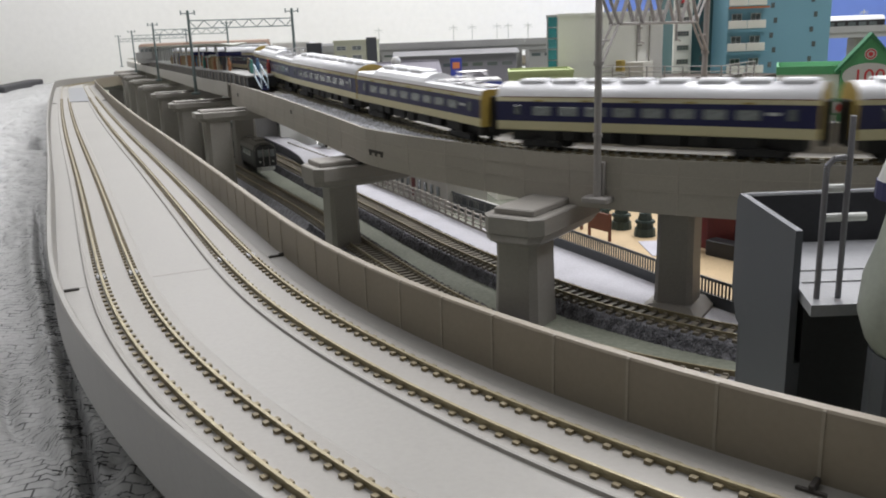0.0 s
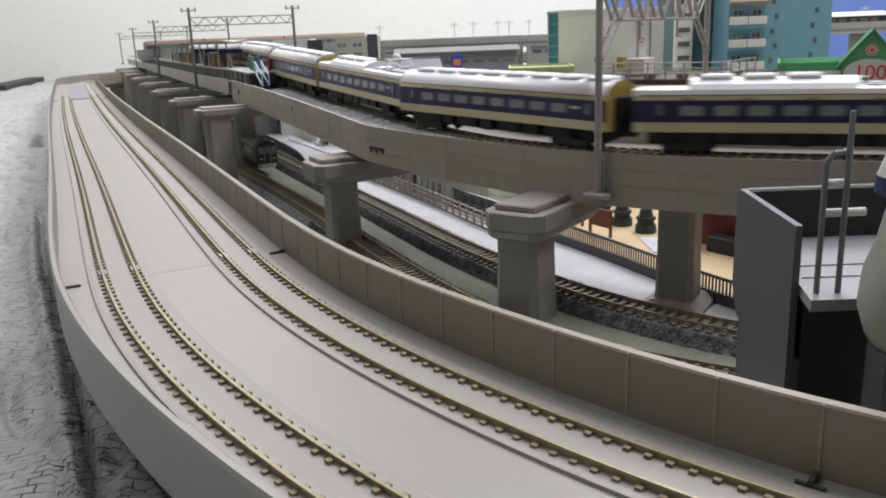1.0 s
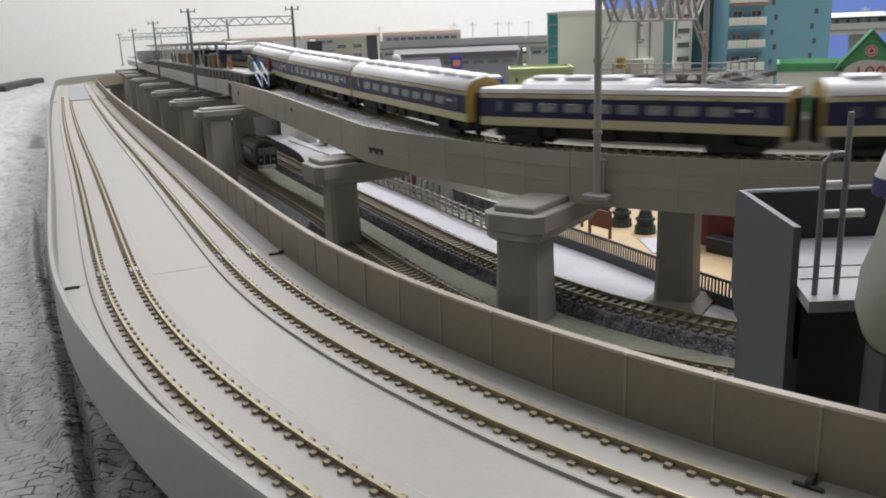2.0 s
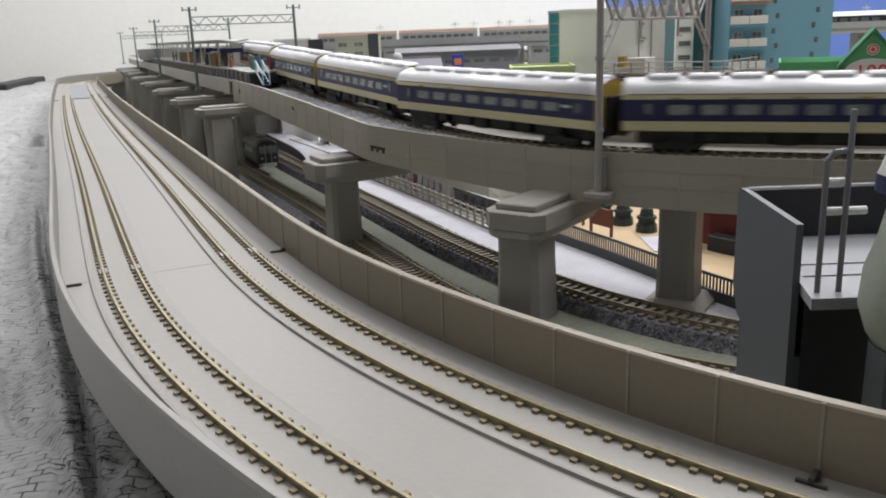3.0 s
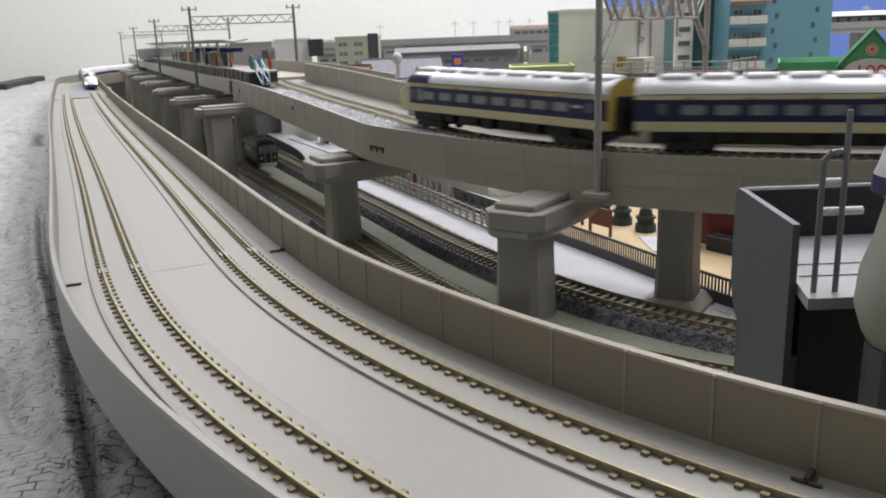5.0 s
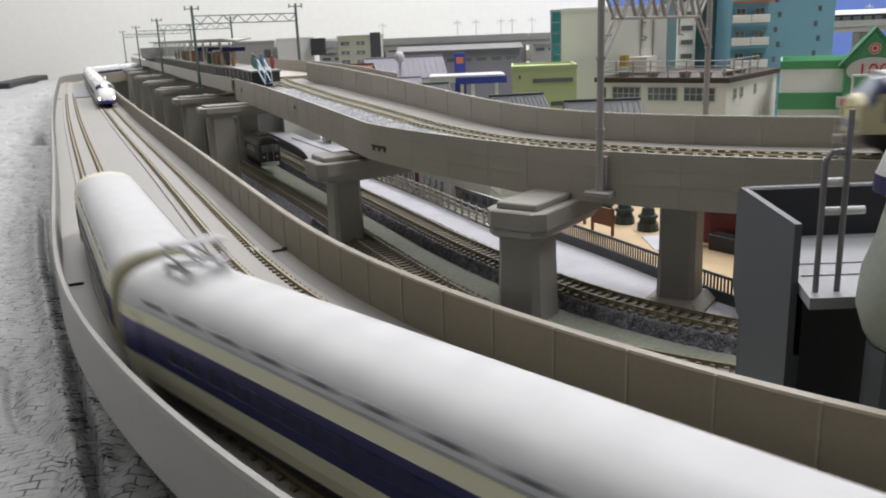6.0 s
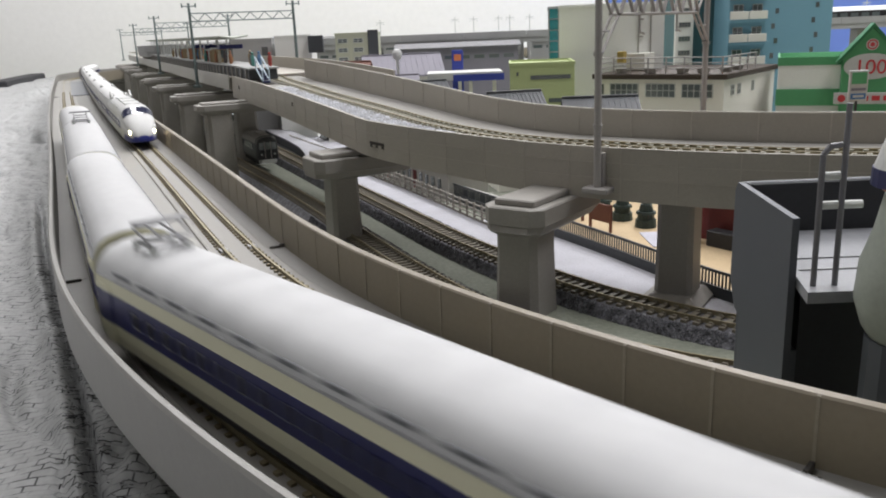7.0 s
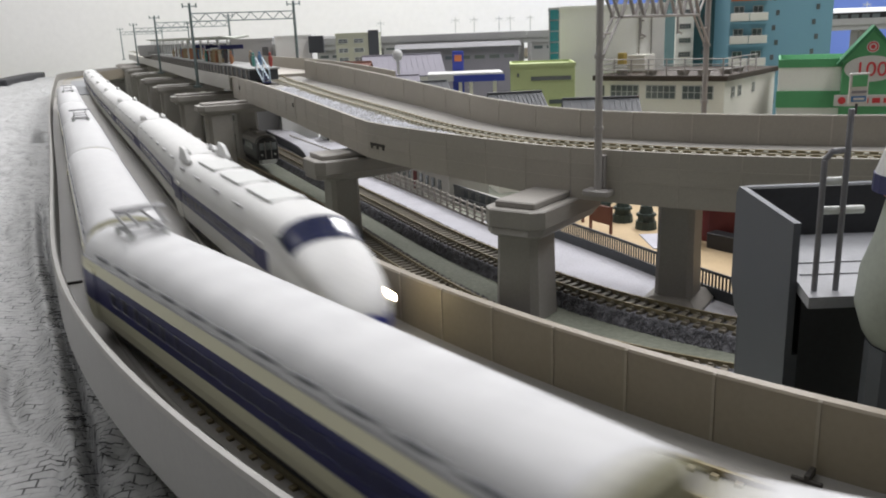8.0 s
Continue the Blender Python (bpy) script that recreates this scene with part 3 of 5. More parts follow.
        if i % 5 == 3:
            box(bm, x - 3, -.6, 0, x + 3, .4, 14)
            part("door", bm, KIOSK_RED if i % 2 else BROWN, b)
        else:
            box(bm, x - 2.6, -.5, 6, x + 2.6, .4, 14)
            part("window", bm, GLASS, b)
    w = empty("white_wall_unit", 22, 520, 0, -62, "white low waiting hut with windows", "hut")
    bm = bmesh.new()
    box(bm, -22, 0, 0, 22, 5, 10.5, None, .4)
    part("wall", bm, wallm, w)
    for x in (-14, -4, 8, 16):
        bm = bmesh.new()
        box(bm, x - 2.2, -.5, 5, x + 2.2, .4, 10)
        part("window", bm, GLASS, w)
    # curved low platform with pale top, and a standing dark train
    ln = Free([(-300, 1180), (-186, 908), (-134, 783), (-112, 690), (-98, 640)], 0)
    p = empty("low_platform", label="pale-topped curved platform with dark sides under the viaduct", category="platform")
    bm = bmesh.new()
    sweep(bm, ln, 0, ln.end, 14, [(-22, .2), (-22, 9), (0, 9), (0, .2)])
    part("side", bm, FENCE, p)
    bm = bmesh.new()
    sweep(bm, ln, 0, ln.end, 14, [(-22.5, 9.05), (-22.5, 10.4), (.6, 10.4), (.6, 9.05)])
    part("top", bm, material("worn_platform_top", (0.40, 0.40, 0.43), .8, vary=.15), p)
    c = empty("dark_railcar", -188, 787, 7.2, 114.5, "dark grey standing railcar with dull grey roof", "train")
    prof = [(-9.3, 4), (-9.6, 6), (-9.6, 18), (-8.6, 21.5), (-5, 23.6), (0, 24.2), (5, 23.6), (8.6, 21.5), (9.6, 18), (9.6, 6), (9.3, 4)]
    bm = bmesh.new()
    loft(bm, [[(x, y * k, 4 + (z - 4) * k) for y, z in prof] for x, k in ((-96, .86), (-95, .93), (-92, .985), (-88, 1), (63, 1), (64, .95))])
    part("body", bm, material("dark_railcar_paint", (0.035, 0.036, 0.040), 0.4, vary=0.2), c)
    bm = bmesh.new()
    loft(bm, [[(x, y * 1.01 * k, 4 + (z - 4) * k + .15) for y, z in prof[2:-2]] for x, k in ((-94, .95), (-88, 1), (62, 1))])
    part("roof", bm, material("dull_grey_roof", (0.27, 0.255, 0.235), 0.6), c)
    for x in (-70, -40, -10, 20):
        bm = bmesh.new()
        box(bm, x - 7, -4, 23.4, x + 7, 4, 25.6, None, .5)
        part("roof_cooler", bm, bpy.data.materials["dull_grey_roof"], c)
    for y in (-5.2, 0, 5.2):
        bm = bmesh.new()
        box(bm, -96.5, y - 2.1, 12.4, -95.6, y + 2.1, 18.6, None, .3)
        part("end_window", bm, PALE_GLASS, c)
    for y in (-2.6, 2.6):
        bm = bmesh.new()
        box(bm, -96.7, y - .35, 5, -95.7, y + .35, 19.4)
        part("end_pillar", bm, PALE_MAST, c)
    for y in (-5.6, 5.6):
        bm = bmesh.new()
        rod(bm, (-96.8, y, 8.4), (-95.6, y, 8.4), .9, 10)
        part("tail_lamp", bm, PALE, c)
    bm = bmesh.new()
    loft(bm, [[(-98.5, -5, 1), (-98.5, 5, 1), (-97.5, 5, 4), (-97.5, -5, 4)], [(-92, -8, 1), (-92, 8, 1), (-92, 8, 4.4), (-92, -8, 4.4)]])
    part("snow_plough", bm, PALE, c)
    for i in range(12):
        for y in (-9.7, 9.7):
            bm = bmesh.new()
            box(bm, -80 + i * 11.5, y - .2, 12, -72 + i * 11.5, y + .2, 17)
            part("window", bm, PALE_GLASS if i % 3 else NAVY_GLASS, c)
    bm = bmesh.new()
    box(bm, -90, -8, 0, 58, 8, 4.2)
    part("underframe", bm, UNDER, c)
    # parked miniature cars on pale ground under the station
    for x, y, r, m in ((-118, 905, 30, PALE), (-92, 866, 15, material("teal_car_paint", (0.04, 0.16, 0.18), 0.25, coat=0.5))):
        car = empty("parked_car", x, y, 1, r, "small parked model car", "car", "parked cars")
        bm = bmesh.new()
        loft(bm, [[(xx, -5.6, 1.5), (xx, -5.6, z1), (xx, -4.6, z2), (xx, 4.6, z2), (xx, 5.6, z1), (xx, 5.6, 1.5)] for xx, z1, z2 in ((-14, 4, 4.4), (-13, 5.8, 6), (-9, 6, 9.5), (3, 6, 9.6), (7, 6, 6.4), (13, 5, 5.4), (14, 3.4, 3.8))])
        part("body", bm, m, car)
        for xx in (-8.5, 8.5):
            for yy in (-5.2, 5.2):
                bm = bmesh.new()
                rod(bm, (xx, yy - .8, 2.1), (xx, yy + .8, 2.1), 2.1, 12)
                part("wheel", bm, UNDER, car)
        bm = bmesh.new()
        box(bm, 12.5, -4, 3.2, 14.3, -2, 4.4)
        part("headlight", bm, PALE, car)
    bm = bmesh.new()
    box(bm, -150, 800, .2, -60, 1010, 1.0)
    tagged(part("pale_yard", bm, SNOW), "pale ground under the station", "ground", kind="structure")


def cloth_fold(s):
    """Where the torn crease of the netting runs, off the viaduct's middle."""
    return float(np.interp(s, [-560, -140, -102, -71, -49, -22, 25, 48, 90, 150, 300], [-46, -40, -37, -33.6, -33.3, -33.8, -35.4, -37, -40, -43, -46]))


def cloth_z(x, y, s, off):
    """Height of the netting: soft waves, creases, the torn crease and the crumpled strip beyond it."""
    fold = cloth_fold(s) + noise.noise((x * .11, y * .11, 21)) * 1.5
    z = 20 + noise.noise((x * .010, y * .006, 0)) * 6 + noise.noise((x * .05, y * .02, 5)) * 1.8
    crease = max(0, 1 - abs(noise.noise((x * .03 + y * .012, y * .012 - x * .006, 9))) * 9)
    z -= crease * 2.6 * (1 if off > -110 else .35)
    z -= max(0, 1 - abs(noise.noise((x * .045 - y * .03, y * .02, 17))) * 14) * 1.6 * (1 if off > -90 else .2)
    if s < 330:
        k = min(1, (330 - s) / 160)
        z += k * (2.4 * math.exp(-((off - fold + 4.5) / 2.6) ** 2) - 15 * math.exp(-((off - fold) / 1.15) ** 2))
        if off > fold:
            z += k * (noise.noise((x * .16, y * .06, 2)) * 3.4 + noise.noise((x * .4, y * .2, 8)) * 1.2 - .5)
    z -= 22 * math.exp(-((s - 740) / 70) ** 2 - ((off + 46) / 9) ** 2)
    if off > -23:
        z = min(z, 3)
    return max(z, .6)


def cloth():
    """Crumpled grey netting laid over the table edge beside the viaduct."""
    bm = bmesh.new()
    nx, ny = 300, 520
    grid = []
    noise.seed_set(3)
    for j in range(ny + 1):
        row = []
        s = -560 + (2500 + 560) * (j / ny) ** 1.7
        for i in range(nx + 1):
            off = -6 - 1181 * (i / nx) ** 2.2
            x, y, _ = LOWER.point(min(s, 1340), off, 0)
            if s > 1340:
                hx, hy = LOWER.at(1340)[2:4]
                x, y = x - hy * (s - 1340), y + hx * (s - 1340)
            row.append(bm.verts.new((x, y, cloth_z(x, y, s, off))))
        grid.append(row)
    for a, b in zip(grid, grid[1:]):
        for i in range(nx):
            bm.faces.new((a[i], a[i + 1], b[i + 1], b[i]))
    m = material("grey_netting", (0.40, 0.405, 0.405), 0.55, vary=0.16, fine=420, coarse=30, bump=0.2)
    nt = m.node_tree
    bsdf = nt.nodes["Principled BSDF"]
    tc = nt.nodes.new("ShaderNodeTexCoord")
    mp = nt.nodes.new("ShaderNodeMapping")
    mp.inputs["Rotation"].default_value[2] = radians(-7)
    br = nt.nodes.new("ShaderNodeTexBrick")
    br.offset = 0.37
    br.inputs["Scale"].default_value = 1.0
    br.inputs["Brick Width"].default_value = 0.0052
    br.inputs["Row Height"].default_value = 0.0025
    br.inputs["Mortar Size"].default_value = 0.00026
    br.inputs["Mortar Smooth"].default_value = 0.5
    br.inputs["Color1"].default_value = (1, 1, 1, 1)
    br.inputs["Color2"].default_value = (.86, .86, .86, 1)
    br.inputs["Mortar"].default_value = (.06, .06, .06, 1)
    wob = nt.nodes.new("ShaderNodeTexNoise")
    wob.inputs["Scale"].default_value = 28
    vadd = nt.nodes.new("ShaderNodeVectorMath")
    vadd.operation = "MULTIPLY_ADD"
    vadd.inputs[1].default_value = (.006, .008, .0)
    nt.links.new(tc.outputs["Object"], wob.inputs["Vector"])
    nt.links.new(wob.outputs["Color"], vadd.inputs[0])
    nt.links.new(tc.outputs["Object"], vadd.inputs[2])
    nt.links.new(vadd.outputs[0], mp.inputs["Vector"])
    nt.links.new(mp.outputs[0], br.inputs["Vector"])
    mul = nt.nodes.new("ShaderNodeMix")
    mul.data_type, mul.blend_type = "RGBA", "MULTIPLY"
    tear = nt.nodes.new("ShaderNodeTexNoise")
    tear.inputs["Scale"].default_value, tear.inputs["Detail"].default_value = 190, 3
    thr = nt.nodes.new("ShaderNodeMapRange")
    thr.inputs["From Min"].default_value, thr.inputs["From Max"].default_value = .44, .58
    thr.inputs["To Min"].default_value, thr.inputs["To Max"].default_value = .12, .95
    nt.links.new(tc.outputs["Object"], tear.inputs["Vector"])
    nt.links.new(tear.outputs["Fac"], thr.inputs["Value"])
    nt.links.new(thr.outputs[0], mul.inputs["Factor"])
    src = bsdf.inputs["Base Color"].links[0].from_socket
    nt.links.new(src, mul.inputs[6])
    nt.links.new(br.outputs["Color"], mul.inputs[7])
    nt.links.new(mul.outputs[2], bsdf.inputs["Base Color"])
    bp = nt.nodes.new("ShaderNodeBump")
    bp.inputs["Strength"].default_value, bp.inputs["Distance"].default_value = .6, .0006
    nt.links.new(br.outputs["Color"], bp.inputs["Height"])
    nt.links.new(bp.outputs[0], bsdf.inputs["Normal"])
    net = tagged(part("netting", bm, m, smooth=True), "crumpled grey woven netting, torn and frayed beside the viaduct", "netting")
    # loose threads along the torn crease
    rng = random.Random(31)
    for mat, count in ((material("dark_thread", (0.03, 0.03, 0.032), .7), 420), (material("pale_thread", (0.34, 0.345, 0.345), .6), 420)):
        vs, fs = [], []
        for _ in range(count):
            s = rng.uniform(-150, 120)
            off = cloth_fold(s) + rng.gauss(-.5, 2.6)
            x, y, _z = LOWER.point(s, off, 0)
            z = cloth_z(x, y, s, off) + rng.uniform(.1, .5)
            ang = radians(-7 + rng.gauss(0, 9)) if rng.random() < .85 else radians(105 + rng.gauss(0, 25))
            ln, w = rng.uniform(1.2, 4), rng.uniform(.07, .16)
            ux, uy, rise = math.cos(ang), math.sin(ang), rng.uniform(-.3, .8)
            n = len(vs)
            for q, e in ((0, 0), (.5, rise), (1, rise * .4)):
                px_, py_ = x + ux * ln * q, y + uy * ln * q
                vs += [((px_ - uy * w) * MM, (py_ + ux * w) * MM, (z + e) * MM), ((px_ + uy * w) * MM, (py_ - ux * w) * MM, (z + e) * MM), (px_ * MM, py_ * MM, (z + e + w * 1.6) * MM)]
            for q in (0, 3):
                fs += [(n + q, n + q + 3, n + q + 5, n + q + 2), (n + q + 1, n + q + 2, n + q + 5, n + q + 4)]
        me = bpy.data.meshes.new("threads")
        me.from_pydata(vs, [], fs)
        stuff("frayed_thread", me, mat, net)
    # near-black bars added in place of the netting's dark far fold
    bm = bmesh.new()
    box(bm, -260, -22, 0, 240, 22, 34, Matrix.Translation((-1140, 2280, 0)) @ Matrix.Rotation(radians(105), 4, "Z"), 3)
    box(bm, -700, -22, 0, 0, 22, 32, Matrix.Translation((-1075, 2035, 0)) @ Matrix.Rotation(radians(12), 4, "Z"), 3)
    tagged(part("dark_fold_bar", bm, TOWER_DARK), "dark bars standing in for the netting's dark far fold", "edge strip")


# ---- station on the upper line ----
def station():
    st = empty("elevated_station", label="elevated station deck with dark-sided platform and canopy", category="station")
    bm = bmesh.new()
    sweep(bm, UPPER, -1700, -287, 90, [(-40, -1.2), (40, -1.2), (40, -14), (-33, -14), (-34, -12)])
    part("deck", bm, WALL, st)
    s = -1700.0
    while s < -300:
        bm = bmesh.new()
        sweep(bm, UPPER, s + .3, min(s + 124, -287.5) - .3, 62, [(-41, -11), (-41, .4), (-40.1, .4), (-40.1, -11)])
        part("parapet_panel", bm, material("pale_station_wall", (0.44, 0.425, 0.39), 0.45) if s == -1700 else bpy.data.materials["pale_station_wall"], st)
        s += 124
    bm = bmesh.new()
    sweep(bm, UPPER, -1300, -242, 60, [(-35, -1.1), (-35, 6.6), (-13, 6.6), (-13, -1.1)])
    part("platform_side", bm, FENCE, st)
    bm = bmesh.new()
    sweep(bm, UPPER, -1300, -240, 60, [(-36, 6.7), (-36, 8), (-12, 8), (-12, 6.7)])
    part("platform_top", bm, material("grey_platform_top", (0.33, 0.33, 0.325), .7), st)
    s = -1290
    while s < -245:
        bm = bmesh.new()
        box(bm, -1, -.5, -1, 1, .5, 6.6, oriented(UPPER, s, -35.4, 0))
        part("platform_post", bm, PIER, st)
        s += 16
    # canopy with posts
    bm = bmesh.new()
    sweep(bm, UPPER, -1150, -330, 80, [(-36, 30), (-36, 31.2), (-24, 29.4), (-12, 31.2), (-12, 30), (-24, 28)])
    part("canopy", bm, material("pale_green_canopy", (0.45, 0.47, 0.42), 0.6), st)
    s = -1140
    while s < -330:
        for o in (-28, -20):
            bm = bmesh.new()
            rod(bm, UPPER.point(s, o, 8), UPPER.point(s, o, 29), .8, 6)
            part("canopy_post", bm, PALE, st)
        s += 58
    for s, c in ((-352, BLUE), (-430, NAVY), (-520, BLUE)):
        bm = bmesh.new()
        box(bm, -6, -10, 20, 6, 10, 23.5, oriented(UPPER, s, -24, 0), .2)
        part("sign_board", bm, c, st)
    # far-side parapet of the station
    bm = bmesh.new()
    sweep(bm, UPPER, -1700, -140, 60, [(40, -14), (40, 9), (41.5, 9), (41.5, -14)])
    part("far_parapet", bm, WALL, st)
    # steps and barrier at the platform's end
    r = empty("platform_steps", label="white and blue metal steps at the platform end", category="steps")
    for o in (-30, -25):
        bm = bmesh.new()
        rod(bm, UPPER.point(-240, o, 8), UPPER.point(-222, o, -1), .6, 6)
        rod(bm, UPPER.point(-240, o, 16), UPPER.point(-222, o, 7), .6, 6)
        rod(bm, UPPER.point(-240, o, 8), UPPER.point(-240, o, 16), .6, 6)
        rod(bm, UPPER.point(-222, o, -1), UPPER.point(-222, o, 7), .6, 6)
        part("rail", bm, material("pale_blue_metal", (0.45, 0.55, 0.62), 0.4), r)
    for i in range(5):
        bm = bmesh.new()
        box(bm, -2.2, -2.4, -.5, 2.2, 2.4, .5, oriented(UPPER, -238 + i * 4, -27.5, 6 - i * 1.8))
        part("tread", bm, BLUE, r)
    # little painted figures, as plain pegs
    rng = random.Random(11)
    cols = [material("figure_paint", c, .6) for c in ((.3, .13, .06), (.3, .22, .12), (.1, .2, .35), (.5, .45, .35), (.08, .25, .22), (.35, .06, .05), (.12, .1, .1))]
    for i in range(46):
        s, o = rng.uniform(-800, -252), rng.uniform(-33, -15)
        x, y, z = UPPER.point(s, o, 8)
        bm = bmesh.new()
        rod(bm, (0, 0, 0), (0, 0, 5.5), 1.3, 7, 1.7)
        rod(bm, (0, 0, 5.5), (0, 0, 8.4), 1.9, 7, 1.2)
        bmesh.ops.create_icosphere(bm, subdivisions=1, radius=1.25, matrix=Matrix.Translation((0, 0, 9.7)))
        ob = part("platform_figure", bm, cols[i % len(cols)])
        ob.matrix_basis = pose(x * MM, y * MM, z * MM, 0, 0, rng.uniform(0, 360))
        tagged(ob, "tiny painted model figure standing on the platform", "figurine", "platform figures")
    for s, o, hh, c in ((-390, -24, 12, cols[1]), (-450, -20, 10, cols[5]), (-560, -24, 12, cols[0]), (-640, -22, 11, cols[1])):
        x, y, z = UPPER.point(s, o, 8)
        m = empty("platform_kiosk", x, y, z, 63, "orange-brown platform kiosk with shelves", "kiosk", "platform kiosks")
        bm = bmesh.new()
        box(bm, -9, -5, 0, 9, 5, hh, None, .4)
        part("body", bm, c, m)
        bm = bmesh.new()
        box(bm, -10, -6, hh, 10, 6, hh + 1.2, None, .3)
        part("roof", bm, PALE, m)
        for e in (-6, 0, 6):
            bm = bmesh.new()
            box(bm, e - 2, -5.6, 4, e + 2, -4.8, 11)
            part("window", bm, GLASS, m)


def gantry(s, near, far, top, mat, beam=7.0, base=-1.0, r=1.2, label="green-grey lattice catenary gantry over the tracks", n=14, arms=True):
    """Two masts with a lattice beam across the tracks."""
    g = empty("catenary_gantry", label=label, category="gantry", group="catenary gantries")
    zb = UPPER.z(s)
    feet = []
    for o, b in ((near, base), (far, -1.0)):
        bm = bmesh.new()
        a = UPPER.point(s, o, b)
        c = (a[0], a[1], zb + top + 9)
        rod(bm, a, c, r * 1.25, 8, r)
        feet.append((a, c))
        if arms:
            for d in (-6, 6):
                x, y, nx, ny, h = UPPER.at(s, o)
                rod(bm, (x, y, zb + top + 6), (x + nx * d, y + ny * d, zb + top + 6.5), .5, 5)
                rod(bm, (x + nx * d, y + ny * d, zb + top + 5), (x + nx * d, y + ny * d, zb + top + 9), .7, 5)
        part("mast", bm, mat, g)
        bm = bmesh.new()
        box(bm, -3.4, -3.4, 0, 3.4, 3.4, 2.2, Matrix.Translation((a[0], a[1], a[2] - 1)), .3)
        part("foot", bm, mat, g)
    bm = bmesh.new()
    p = [(near + (far - near) * i / n) for i in range(n + 1)]
    lo, hi = top - beam, top
    rod(bm, UPPER.point(s, near, lo), UPPER.point(s, far, lo), r * .45, 5)
    rod(bm, UPPER.point(s, near, hi), UPPER.point(s, far, hi), r * .45, 5)
    for i in range(n):
        rod(bm, UPPER.point(s, p[i], lo if i % 2 else hi), UPPER.point(s, p[i + 1], hi if i % 2 else lo), r * .35, 5)
    part("lattice_beam", bm, mat, g)
    return g


def gantries():
    for s in (-400, -780, -1250, -1800):
        gantry(s, -48, 48, 52, MAST, base=-13)
    # pale gantry straddling the near curve: deep beam of struts and knee braces
    g = empty("near_gantry", label="pale grey plastic catenary gantry with braced truss beam", category="gantry")
    s, near, far = 127.5, -24.5, 90.0
    z = UPPER.z(s)
    for o, b in ((near, -16.5), (far, -z)):
        bm = bmesh.new()
        a = UPPER.point(s, o, b)
        rod(bm, a, (a[0], a[1], z + 70), 1.5, 12, 1.35)
        for hh in (8, 35):
            rod(bm, (a[0], a[1], z + hh), (a[0], a[1], z + hh + 1.2), 1.9, 12)
        part("mast", bm, PALE_MAST, g)
    bm = bmesh.new()
    box(bm, -5.5, -4, -18, 5.5, 3, -15.5, oriented(UPPER, s, near, 0), .5)
    box(bm, -2, -3.2, -15.6, 2, 1, -2, oriented(UPPER, s, near + 2.4, 0), .3)
    part("bracket", bm, PALE_MAST, g)
    bm = bmesh.new()
    lo, hi = 50, 66
    n = 4
    a, b = near + 14, far - 16
    for e in (-2, 2):
        rod(bm, UPPER.point(s + e, a, lo), UPPER.point(s + e, b, lo), .6, 6)
        rod(bm, UPPER.point(s + e, near, hi), UPPER.point(s + e, far, hi), .8, 6)
        for i in range(n):
            o0, o1, om = a + (b - a) * i / n, a + (b - a) * (i + 1) / n, a + (b - a) * (i + .5) / n
            rod(bm, UPPER.point(s + e, o0, lo), UPPER.point(s + e, om, hi), .8, 6)
            rod(bm, UPPER.point(s + e, om, hi), UPPER.point(s + e, o1, lo), .8, 6)
    part("truss", bm, PALE_MAST, g)
    for o0, o1 in ((near, a), (far, b)):
        bm = bmesh.new()
        for e in (-1.4, 1.4):
            rod(bm, UPPER.point(s + e, o0, 36), UPPER.point(s + e, o1, lo), .6, 6)
            rod(bm, UPPER.point(s + e, o1, lo), UPPER.point(s + e, o0, hi), .6, 6)
        rod(bm, UPPER.point(s, o0, 44), UPPER.point(s, o0 + (o1 - o0) * .75, 44), .4, 6)
        part("knee_brace", bm, PALE_MAST, g)
    for o in (12, 52):
        bm = bmesh.new()
        rod(bm, UPPER.point(s, o, lo), UPPER.point(s, o, lo - 8), .5, 6)
        rod(bm, UPPER.point(s, o, lo - 7), UPPER.point(s, o + 5, lo - 8), .5, 6)
        part("hanger", bm, PALE_MAST, g)


